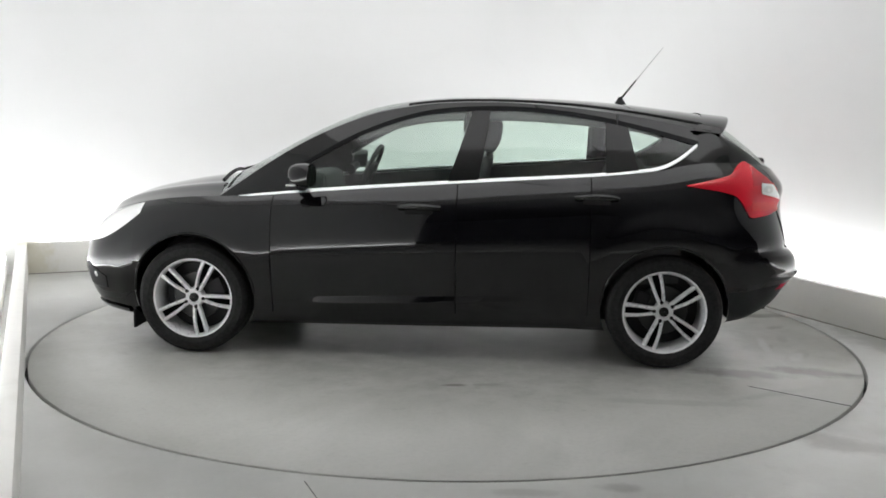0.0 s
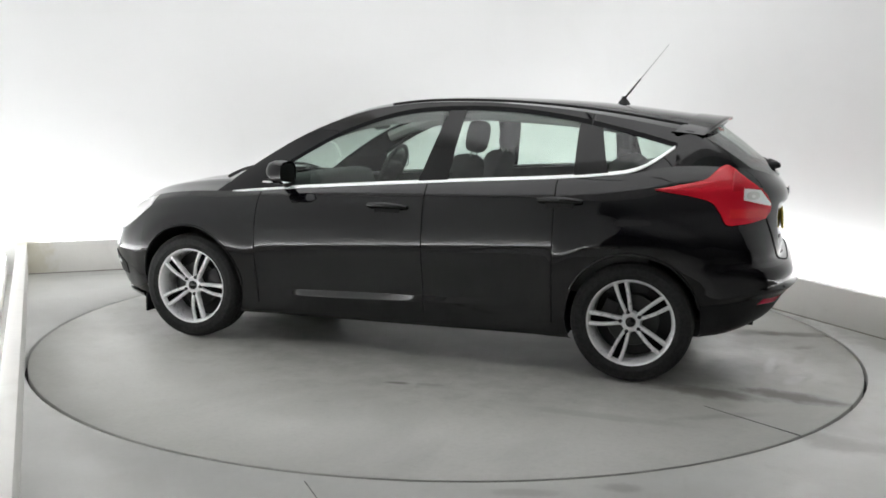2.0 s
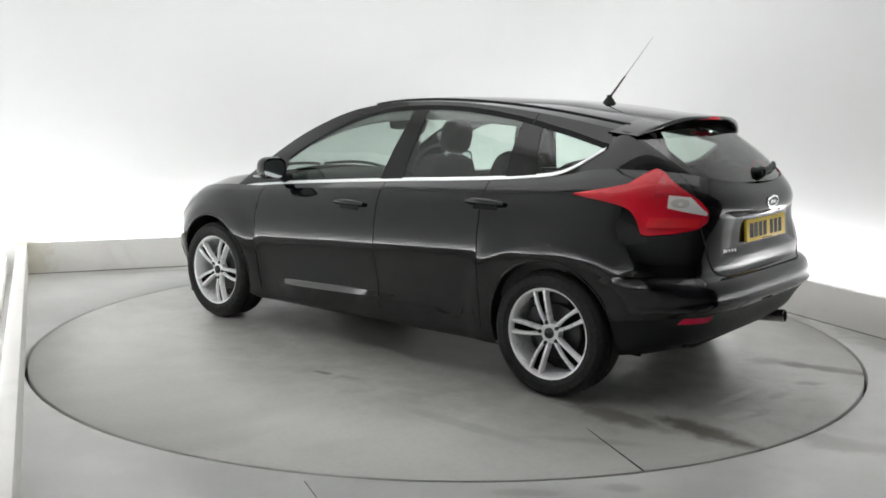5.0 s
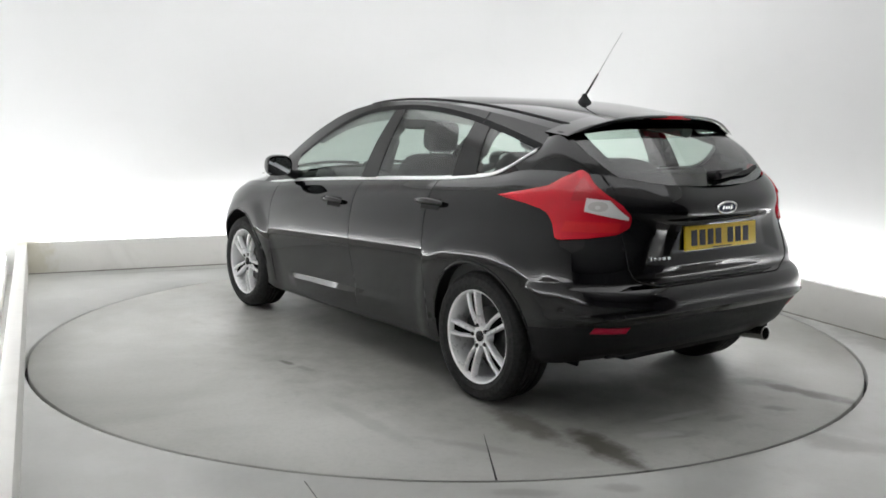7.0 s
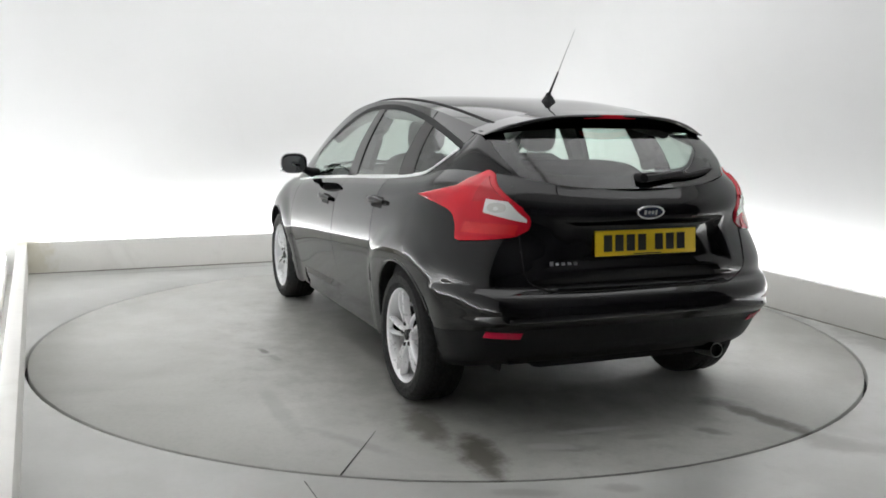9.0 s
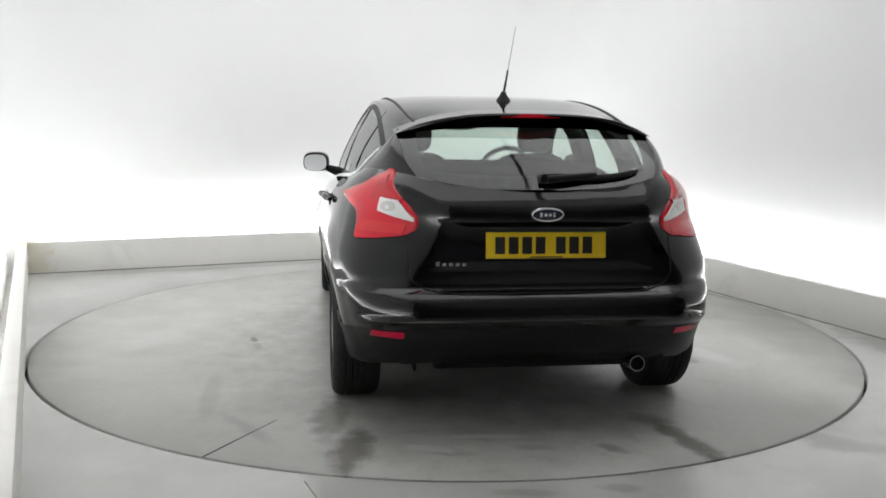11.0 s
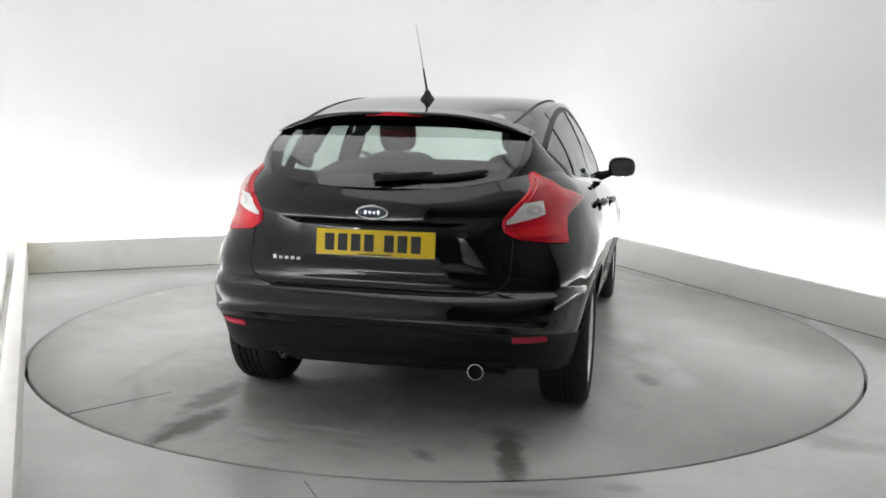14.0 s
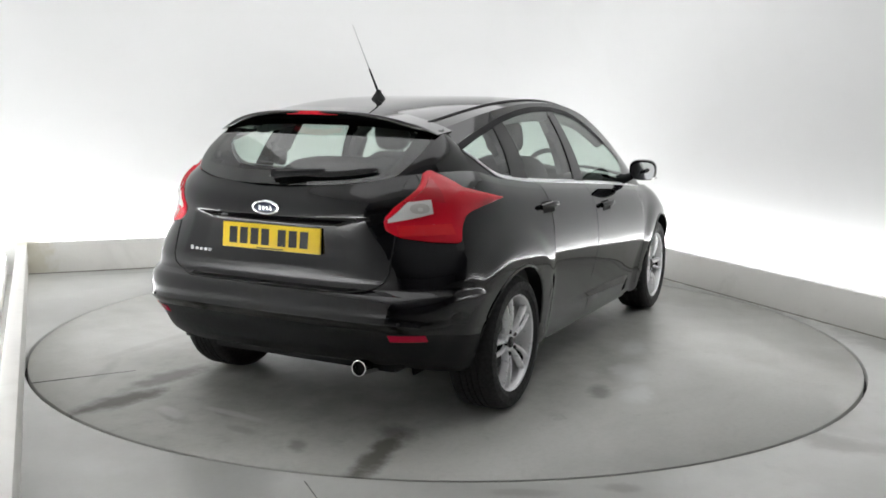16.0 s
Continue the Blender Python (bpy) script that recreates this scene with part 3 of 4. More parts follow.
def glasshouse(x, q, out=0.0):
    """A point on the left side above the belt; q from 0 at the belt to 1 at the roof rail."""
    b = body_at(x, 1.0)
    zr, yr = line(x, RAIL_Z), line(x, RAIL_Y)
    y = b.y + (yr - b.y) * q + 0.022 * math.sin(math.pi * min(max(q, 0), 1)) * min(1.0, max(0.0, (zr - b.z) / 0.3))
    return Vector((x, y + out, b.z + (zr - b.z) * q))


def pane_top(x):
    """Upper edge of the window opening, as q."""
    zb, zr = line(x, TOP), line(x, RAIL_Z)
    z = min(zr - 0.040, line(x, ((-1.52, 1.215), (-1.23, 1.290), (-0.91, 1.356), (-0.54, 1.396), (-0.18, 1.392), (0.09, 1.352), (0.41, 1.236), (0.71, 1.065), (0.80, 1.0))))
    return max(0.0, min(1.0, (z - zb) / max(zr - zb, 0.01)))


def frame_top(x):
    """Upper edge of the window frame, as q."""
    return min(1.0, pane_top(x) + 0.026 / max(line(x, RAIL_Z) - line(x, TOP), 0.03))


def pane_low(x):
    """Lower edge: the belt, which kicks up behind the rear door."""
    zb, zr = line(x, TOP), line(x, RAIL_Z)
    z = zb if x > -1.22 else zb + (x + 1.22) / -0.28 * 0.105 * min(1, (x + 1.22) / -0.28)
    return (z - zb) / max(zr - zb, 0.01)


def side_patch(bm, sign, xa, xb, qa, qb, na=14, nb=8, out=0.0):
    """A patch of the side: x from xa(b) to xb(b), q from qa(x) to qb(x)."""
    def at(a, b):
        x = xa[0] + (xa[1] - xa[0]) * b + ((xb[0] - xa[0]) + ((xb[1] - xb[0]) - (xa[1] - xa[0])) * b) * a
        lo, hi = qa(x), qb(x)
        p = glasshouse(x, lo + (hi - lo) * b, out)
        return Vector((p.x, p.y * sign, p.z))
    grid(bm, at, na, nb)


zero, one = (lambda x: 0.0), (lambda x: 1.0)
PANES = (("front_window", (0.70, 0.70), (-0.115, -0.245)), ("rear_side_window", (-0.285, -0.345), (-0.985, -0.985)), ("quarter_window", (-1.165, -1.11), (-1.495, -1.495)))


def build_sides():
    for sign in (1, -1):
        for name, xa, xb in PANES:
            bm = bmesh.new()
            side_patch(bm, sign, xa, xb, pane_low, pane_top, 20, 8, -0.004)
            pane = carpart(name, bm, window_glass, SKIN[{"front_window": "front_door", "rear_side_window": "rear_door"}.get(name, "rear_wing"), sign], "greenish clear side window glass")
            pane.visible_shadow = False
        bm = bmesh.new()
        side_patch(bm, sign, (1.195, 1.195), (0.70, 0.70), zero, one, 16, 8)
        carpart("pillar", bm, paint)
        bm = bmesh.new()
        side_patch(bm, sign, (0.70, 0.70), (-1.50, -1.50), pane_top, frame_top, 60, 2, 0.001)
        carpart("door_frame", bm, frame_mat, None, "satin black window frame")
        bm = bmesh.new()
        side_patch(bm, sign, (0.70, 0.70), (-1.50, -1.50), frame_top, one, 60, 3)
        carpart("roof_side", bm, paint, None, "glossy black roof side above the windows")
        bm = bmesh.new()
        side_patch(bm, sign, (-0.115, -0.245), (-0.285, -0.345), zero, pane_top, 4, 8, 0.001)
        carpart("pillar", bm, gloss_black, None, "gloss black door pillar")
        bm = bmesh.new()
        side_patch(bm, sign, (-0.985, -0.985), (-1.165, -1.11), pane_low, pane_top, 4, 8, 0.001)
        carpart("pillar", bm, gloss_black, None, "gloss black door pillar")
        bm = bmesh.new()
        side_patch(bm, sign, (-1.20, -1.20), (-1.50, -1.50), zero, pane_low, 10, 3)
        # shoulder between the quarter window, the rear window and the tail lamp

        def shoulder(a, b):
            start, g = glasshouse(-1.50, b), rear_pane(1.0, 1 - b)
            foot0, foot1 = body_at(-1.50, 1.0), rear_pane(1.0, 1.0)
            p = start.lerp(g, a)
            foot = foot0.lerp(foot1, a)
            skin = body_at(foot.x, 1.0)
            k = 4 * a * (1 - a)
            fall = (1 - b) ** 1.5
            p += Vector((-0.012 * k * (1 - fall), (skin.y - foot.y) * fall + 0.020 * k * (1 - fall), (skin.z - foot.z) * fall))
            return Vector((p.x, p.y * sign, p.z))
        grid(bm, shoulder, 16, 18)
        carpart("rear_pillar", bm, paint)
        # bright strip along the belt, kicking up at its end
        bm = bmesh.new()
        path = [(x, 0.0) for x in [1.07 - 0.04 * k for k in range(58)]] + [(-1.22 - 0.03 * k, pane_low(-1.22 - 0.03 * k)) for k in range(1, 10)]
        path = [q for q in path if q[0] > -1.50]
        ring = []
        for x, q in path:
            p = glasshouse(x, q) if x < 1.05 else body_at(x, 1.0)
            hgt = 0.0105 * min(1.0, (1.075 - x) / 0.12 + 0.2)
            ring.append([bm.verts.new((p.x, (p.y + dy) * sign, p.z + dz * hgt)) for dy, dz in ((-0.002, -1.0), (0.010, -0.9), (0.0115, -0.5), (0.004, 0.3), (-0.010, 1.1))])
        for a, b in zip(ring, ring[1:]):
            for k in range(4):
                bm.faces.new((a[k], a[k + 1], b[k + 1], b[k]))
        carpart("belt_strip", bm, strip_mat, None, "thin bright chrome belt strip")


def top_at(u, v):
    """Windscreen and roof: u across (-1 to 1), v from the screen's foot (0) to the roof's rear edge (1)."""
    xe = 1.18 + (-1.62 - 1.18) * v
    bow = max(0.0, 1 - v / 0.5)
    xc = xe + 0.13 * bow ** 1.0 - 0.10 * max(0.0, v - 0.8) / 0.2
    k = abs(u) ** (2.4 + 1.6 * min(1.0, v / 0.4))
    y = u * line(xe, RAIL_Y)
    z = line(xc, MID_Z) + (line(xe, RAIL_Z) - line(xc, MID_Z)) * k
    return Vector((xc + (xe - xc) * abs(u) ** 2, y, z))


V_HEAD = 0.357


def build_top():
    bm = bmesh.new()
    grid(bm, lambda a, b: top_at(0.955 * (2 * a - 1), 0.004 + (V_HEAD - 0.004) * b) - Vector((0, 0, 0.002)), 24, 16)
    pane = carpart("windscreen", bm, window_glass, None, "greenish clear windscreen")
    pane.visible_shadow = False
    for sign in (1, -1):
        bm = bmesh.new()
        grid(bm, lambda a, b: top_at(sign * (0.945 + 0.055 * a), V_HEAD * b), 4, 24)
        carpart("screen_pillar", bm, paint)
        bm = bmesh.new()
        tube(bm, [top_at(sign * 0.90, V_HEAD + 0.02 + (0.945 - V_HEAD) * k / 30) + Vector((0, 0, 0.001)) for k in range(31)], 0.0068, 8)
        carpart("roof_strip", bm, trim_mat, None, "narrow black roof ditch strip")
    bm = bmesh.new()
    grid(bm, lambda a, b: top_at(2 * a - 1, V_HEAD + (1 - V_HEAD) * b), 36, 44)
    carpart("roof", bm, paint, None, "glossy black roof")
    bm = bmesh.new()
    grid(bm, lambda a, b: top_at(0.92 * (2 * a - 1), V_HEAD + 0.01 + (0.95 - V_HEAD) * b) - Vector((0, 0, 0.035)), 12, 16)
    carpart("headlining", bm, lining, None, "pale grey headlining")


def rear_pane(u, v):
    """The rear window: u across, v from its top (0) to its foot (1)."""
    w = 0.525 + 0.06 * math.sin(math.pi * (0.25 + 0.55 * v)) - 0.03 * v * v
    c = abs(u)
    x = -1.675 - 0.350 * v + (0.085 + 0.06 * v) * c ** 2.4
    z = 1.350 - 0.280 * v - 0.045 * (1 - v) * c ** 3 + 0.045 * v * c ** 3
    x -= 0.012 * math.sin(math.pi * v)
    return Vector((x, u * w, z))


def build_rear_window():
    bm = bmesh.new()
    grid(bm, lambda a, b: rear_pane(2 * a - 1, b), 32, 16)
    pane = carpart("rear_window", bm, window_glass, SKIN["tailgate"], "greenish clear rear window glass")
    pane.visible_shadow = False
    bm = bmesh.new()
    grid(bm, lambda a, b: (top_at(0.98 * (2 * a - 1), 0.985) - Vector((0, 0, 0.012))).lerp(rear_pane(2 * a - 1, 0.0) + Vector((0, 0, 0.001)), b), 28, 4)
    carpart("window_header", bm, print_mat, SKIN["tailgate"], "black strip above the rear window")
    # black printed border of the pane
    bm = bmesh.new()
    off = Vector((0.004, 0, -0.003))
    for sign in (1, -1):
        grid(bm, lambda a, b: rear_pane(sign * (0.88 + 0.12 * a), b) + off, 4, 16)
    grid(bm, lambda a, b: rear_pane(0.88 * (2 * a - 1), 0.80 + 0.20 * b) + off, 24, 4)
    grid(bm, lambda a, b: rear_pane(0.90 * (2 * a - 1), -0.03 + 0.115 * b) + off, 24, 2)
    carpart("window_border", bm, print_mat, SKIN["tailgate"], "black printed window border")
    # roof spoiler
    bm = bmesh.new()

    def spoil(a, b):
        u = 2 * a - 1
        c = abs(u)
        x0 = -1.58 + 0.10 * c ** 3
        x1 = -1.742 + 0.115 * c ** 2.4
        y = u * (0.600 if b < 0.5 else 0.592)
        thick = 1 - c ** 12
        zt = 1.397 - 0.098 * c ** 3.2
        if b < 0.4:
            k = b / 0.4
            return Vector((x0 + (x1 - x0) * k, y, zt + 0.006 - 0.016 * k))
        if b < 0.6:
            k = (b - 0.4) / 0.2
            return Vector((x1 - 0.006 * math.sin(math.pi * k), y, zt - 0.010 - (0.014 + 0.014 * c * c) * k * thick))
        k = (b - 0.6) / 0.4
        return Vector((x1 + (x0 - x1) * k + 0.02 * k, y, zt - 0.010 - (0.014 + 0.014 * c * c + 0.02 * k) * thick + 0.016 * k * (1 - thick)))
    grid(bm, spoil, 36, 20)
    spoiler = carpart("roof_spoiler", bm, paint, None, "glossy black roof spoiler over the rear window")
    bm = bmesh.new()
    slab(bm, lambda a, b: Vector((-1.750 + 0.02 * abs(2 * a - 1) ** 2, 0.135 * (2 * a - 1), 1.386 - 0.016 * b - 0.002 * abs(2 * a - 1))), 12, 2, lambda a, b: Vector((0.03, 0, 0)))
    carpart("brake_light", bm, red_lens, spoiler, "red high brake light strip")
    # wiper
    bm = bmesh.new()
    base = rear_pane(0.0, 0.86) + Vector((-0.012, 0, 0.0))
    tube(bm, [base + Vector((0.03, 0, 0)), base + Vector((-0.022, 0, 0.008))], [0.026, 0.019], 14)
    wiper = carpart("rear_wiper", bm, trim_mat, None, "black rear wiper lying along the pane")
    bm = bmesh.new()
    run = [rear_pane(-0.02 - 0.40 * k / 8, 0.86 - 0.06 * k / 8) + Vector((-0.030 + 0.006 * k / 8, 0, 0.004)) for k in range(9)]
    tube(bm, run, [0.018 - 0.006 * k / 8 for k in range(9)], 8)
    carpart("wiper_arm", bm, trim_mat, wiper)
    bm = bmesh.new()
    run = [rear_pane(-0.04 - 0.78 * k / 12, 0.80 + 0.05 * math.sin(math.pi * k / 12)) + Vector((-0.014, 0, 0.004)) for k in range(13)]
    tube(bm, run, [0.004] + [0.012] * 11 + [0.004], 8)
    carpart("wiper_blade", bm, rubber, wiper)


# ---- wheels ----
def build_wheels():
    tyre_bm = bmesh.new()
    R = TYRE_R
    lathe(tyre_bm, [(0.222, -0.095), (0.235, -0.108), (0.27, -0.114), (0.298, -0.106), (R - 0.006, -0.092), (R, -0.070), (R, -0.046), (R - 0.007, -0.044), (R - 0.007, -0.038), (R, -0.036),
                    (R + 0.001, -0.014), (R - 0.007, -0.012), (R - 0.007, -0.006), (R + 0.001, -0.004), (R + 0.001, 0.012), (R - 0.007, 0.014), (R - 0.007, 0.020), (R, 0.022), (R, 0.044), (R - 0.007, 0.046),
                    (R - 0.007, 0.052), (R, 0.054), (R, 0.070), (R - 0.006, 0.092), (0.303, 0.103), (0.292, 0.108), (0.290, 0.111), (0.27, 0.114), (0.255, 0.114), (0.252, 0.111), (0.235, 0.108), (0.226, 0.100)], 72)
    rim_bm = bmesh.new()
    lathe(rim_bm, [(0.20, -0.09), (0.215, -0.08), (0.205, -0.02), (0.208, 0.07), (0.216, 0.088), (0.220, 0.098), (0.229, 0.103), (0.234, 0.101), (0.236, 0.094), (0.226, 0.086)], 72)
    spoke_bm = bmesh.new()
    # five twin spokes; each arm broadens towards the rim and leans back to the hub
    def arm(angle, side):
        secs = []
        for k in range(9):
            t = k / 8
            r = 0.040 + 0.178 * t
            off = side * (0.0085 + 0.0170 * math.sin(math.pi / 2 * min(1.0, 1.3 * t)) + 0.004 * t ** 3)
            half = 0.0078 + 0.0040 * t ** 3 + 0.003 * (1 - t) ** 2
            y = 0.074 + 0.010 * math.sin(math.pi * t) + 0.014 * t
            ring = []
            for dw, dy in ((-half, -0.030), (-half, -0.002), (-half * 0.55, 0.004), (half * 0.55, 0.004), (half, -0.002), (half, -0.030)):
                lx, lz = r, off + dw
                ring.append(spoke_bm.verts.new((lx * math.cos(angle) - lz * math.sin(angle), y + dy, lx * math.sin(angle) + lz * math.cos(angle))))
            secs.append(ring)
        for a, b in zip(secs, secs[1:]):
            for j in range(6):
                spoke_bm.faces.new((a[j], a[(j + 1) % 6], b[(j + 1) % 6], b[j]))
    for side in (1, -1):
        arm(0.0, side)
    # dark pocket between the two arms
    pocket_bm = bmesh.new()
    grid(pocket_bm, lambda a, b: Vector((0.050 + 0.160 * a, 0.062 + 0.010 * math.sin(math.pi * a) + 0.014 * a, (2 * b - 1) * (0.007 + 0.016 * math.sin(math.pi / 2 * min(1.0, 1.3 * a))))), 8, 2)
    hub_bm = bmesh.new()
    lathe(hub_bm, [(0.0005, 0.074), (0.030, 0.076), (0.042, 0.078), (0.050, 0.074), (0.055, 0.062), (0.056, 0.035)], 40)
    cap_bm = bmesh.new()
    lathe(cap_bm, [(0.0005, 0.088), (0.020, 0.087), (0.026, 0.083), (0.027, 0.076)], 28)
    bolt_bm = bmesh.new()
    lathe(bolt_bm, [(0.0005, 0.089), (0.0085, 0.088), (0.0105, 0.082), (0.0125, 0.072)], 10)
    # flat dark plate whose colour gives the shade behind the spokes
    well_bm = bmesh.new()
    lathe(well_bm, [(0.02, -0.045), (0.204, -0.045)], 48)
    disc_bm = bmesh.new()
    lathe(disc_bm, [(0.05, 0.012), (0.135, 0.012), (0.138, 0.008), (0.138, -0.004), (0.05, -0.006)], 48)
    calip_bm = bmesh.new()
    box(calip_bm, (0.085, -0.03, -0.06), (0.165, 0.035, 0.06), 0.012)
    made = {}
    for key, bm in (("tyre", tyre_bm), ("rim", rim_bm), ("spoke", spoke_bm), ("pocket", pocket_bm), ("hub", hub_bm), ("cap", cap_bm), ("bolt", bolt_bm), ("well", well_bm), ("disc", disc_bm), ("calip", calip_bm)):
        me = bpy.data.meshes.new(key)
        bmesh.ops.recalc_face_normals(bm, faces=bm.faces)
        bm.to_mesh(me)
        bm.free()
        me.shade_smooth()
        me.set_sharp_from_angle(angle=radians(38))
        made[key] = me
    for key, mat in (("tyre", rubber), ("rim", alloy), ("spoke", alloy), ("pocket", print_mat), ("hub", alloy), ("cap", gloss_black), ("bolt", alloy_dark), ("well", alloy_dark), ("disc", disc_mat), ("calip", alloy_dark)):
        made[key].materials.append(mat)
    for ax, y0, first in ((AXLE, 0.768, 30), (-AXLE, 0.768, -2)):
        for sign in (1, -1):
            wheel = new("wheel", made["rim"])
            wheel.parent = car
            wheel["label"] = "silver five twin-spoke alloy wheel with a black tyre"
            turn = Matrix.Rotation(math.pi if sign < 0 else 0, 4, "Z")
            wheel.matrix_basis = Matrix.Translation(SHIFT + Vector((ax, sign * y0, TYRE_R))) @ turn @ Matrix.Rotation(radians(first), 4, "Y")

            def sub(name, key, m=Matrix()):
                ob = new(name, made[key])
                ob.parent = wheel
                ob.matrix_basis = m
                return ob
            sub("tyre", "tyre")["label"] = "black rubber tyre"
            for k in range(5):
                sub("spoke", "spoke", Matrix.Rotation(2 * math.pi * k / 5, 4, "Y"))["label"] = "silver twin spoke"
                sub("spoke_pocket", "pocket", Matrix.Rotation(2 * math.pi * k / 5, 4, "Y"))["label"] = "black painted pocket between the spokes"
            sub("hub", "hub")
            sub("centre_cap", "cap")["label"] = "small black centre cap"
            sub("rim_well_shade", "well")
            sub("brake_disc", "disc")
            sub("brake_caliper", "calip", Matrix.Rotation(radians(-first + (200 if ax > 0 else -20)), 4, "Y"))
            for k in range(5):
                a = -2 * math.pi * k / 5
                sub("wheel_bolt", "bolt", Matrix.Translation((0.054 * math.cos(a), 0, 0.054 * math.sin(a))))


# ---- lamps, plate and fittings ----
TL_TOP = ((-1.972, 0.950), (-1.955, 0.990), (-1.90, 1.036), (-1.83, 1.086), (-1.775, 1.130), (-1.755, 1.143), (-1.735, 1.136), (-1.705, 1.104), (-1.665, 1.066), (-1.56, 1.041), (-1.42, 1.012))
TL_LOW = ((-1.972, 0.900), (-1.955, 0.866), (-1.88, 0.848), (-1.79, 0.838), (-1.765, 0.842), (-1.735, 0.902), (-1.70, 0.948), (-1.66, 0.966), (-1.58, 0.984), (-1.42, 1.006))


def bent(x, knots):
    """Straight reading between knots, with the corners just eased."""
    def at(v):
        v = min(max(v, knots[0][0]), knots[-1][0])
        for (x0, y0), (x1, y1) in zip(knots, knots[1:]):
            if v <= x1:
                return y0 + (y1 - y0) * (v - x0) / (x1 - x0)
        return knots[-1][1]
    return (at(x - 0.008) + 2 * at(x) + at(x + 0.008)) / 4


def flip(p, sign):
    return Vector((p.x, p.y * sign, p.z))


def build_lamps_of_car():
    for sign in (1, -1):
        bm = bmesh.new()
        slab(bm, lambda a, b: flip(body_xz(-1.972 + 0.552 * a, bent(-1.972 + 0.552 * a, TL_LOW) + (bent(-1.972 + 0.552 * a, TL_TOP) - bent(-1.972 + 0.552 * a, TL_LOW)) * b, 0.007 + 0.006 * math.sin(math.pi * b)), sign), 56, 12, lambda a, b: Vector((0.01, -0.022 * sign, 0)))
        lamp = carpart("tail_light", bm, red_lens, None, "bright red wraparound tail light")
        bm = bmesh.new()

        def clear(a, b):
            x = -1.967 + 0.128 * a
            lo = 0.930 + 0.034 * a
            hi = bent(a, ((0.0, 0.945), (0.40, 1.012), (1.0, 1.020)))
            return flip(body_xz(x, lo + (hi - lo) * b, 0.0155), sign)
        slab(bm, clear, 12, 6, lambda a, b: Vector((0.01, -0.010 * sign, 0)))
        carpart("reversing_lens", bm, clear_lens, lamp, "clear silvery reversing lens")
        # bowl and bulb behind the clear lens
        for x0, x1, z0, z1, mat, what in ((-1.912, -1.850, 0.966, 1.006, bowl_mat, "bulb_bowl"), (-1.890, -1.873, 0.975, 0.991, clear_lens, "bulb")):
            bm = bmesh.new()

            def spot(a, b):
                u, v = 2 * a - 1, 2 * b - 1
                k = math.sqrt(max(0.0, 1 - 0.45 * v * v))
                return flip(body_xz((x0 + x1) / 2 + u * k * (x1 - x0) / 2, (z0 + z1) / 2 + v * math.sqrt(1 - 0.45 * u * u) * (z1 - z0) / 2, 0.0170 if what != "bulb" else 0.0185), sign)
            slab(bm, spot, 8, 8, lambda a, b: Vector((0.003, -0.004 * sign, 0)))
            carpart(what, bm, mat, lamp)
        bm = bmesh.new()
        slab(bm, lambda a, b: flip(body_xz(-1.950 + 0.170 * a, 0.872 + 0.046 * b, 0.0142), sign), 12, 4, lambda a, b: Vector((0.01, -0.010 * sign, 0)))
        carpart("lower_lens", bm, bright_red, lamp, "bright red ribbed lower lens")
        bm = bmesh.new()

        def upper(a, b):
            x = -1.925 + 0.140 * a
            lo, hi = 1.018 - 0.012 * a, bent(x, TL_TOP) - 0.016
            return flip(body_xz(x, lo + (hi - lo) * b, 0.0140), sign)
        slab(bm, upper, 12, 6, lambda a, b: Vector((0.01, -0.010 * sign, 0)))
        carpart("upper_lens", bm, dark_red, lamp, "deep red upper lens")
        # reflector in the bumper
        bm = bmesh.new()
        slab(bm, lambda a, b: (lambda y, z: Vector((rear_x(z, y) - 0.004, y * sign, z)))(0.595 + 0.135 * a, 0.440 + 0.032 * b), 8, 2, lambda a, b: Vector((0.012, 0, 0)))
        carpart("reflector", bm, reflector_red, None, "dark red bumper reflector")
        # headlight
        bm = bmesh.new()

        def headlight(a, b):
            x = 1.66 + 0.42 * a
            hi = line(x, TOP) - 0.008
            lo = hi - 0.02 - 0.115 * math.sin(math.pi * min(1, 0.10 + 0.72 * a))
            return flip(body_xz(x, lo + (hi - lo) * b, 0.005), sign)
        slab(bm, headlight, 20, 8, lambda a, b: Vector((-0.01, -0.015 * sign, 0)))
        carpart("headlight", bm, clear_lens, None, "clear swept-back headlight")
        # fog lamp in a dark bezel
        bm = bmesh.new()
        slab(bm, lambda a, b: flip(body_xz(1.90 + 0.16 * a, 0.33 + 0.14 * b * (0.5 + 0.5 * a), 0.004), sign), 8, 6, lambda a, b: Vector((-0.015, -0.02 * sign, 0)))
        bez = carpart("fog_bezel", bm, trim_mat, None, "black fog lamp surround")
        bm = bmesh.new()
        p = body_xz(1.985, 0.405, -0.016)
        bmesh.ops.create_uvsphere(bm, u_segments=16, v_segments=8, radius=0.028, matrix=Matrix.Translation(flip(p, sign)))
        carpart("fog_lamp", bm, clear_lens, bez, "round clear fog lamp")
        # lower lip
        bm = bmesh.new()
        slab(bm, lambda a, b: flip(body_xz(1.74 + 0.33 * a, 0.20 + 0.028 * b, 0.012 + 0.006 * math.sin(math.pi * b)), sign), 14, 3, lambda a, b: Vector((-0.01, -0.02 * sign, 0)))
        carpart("bumper_lip", bm, paint)


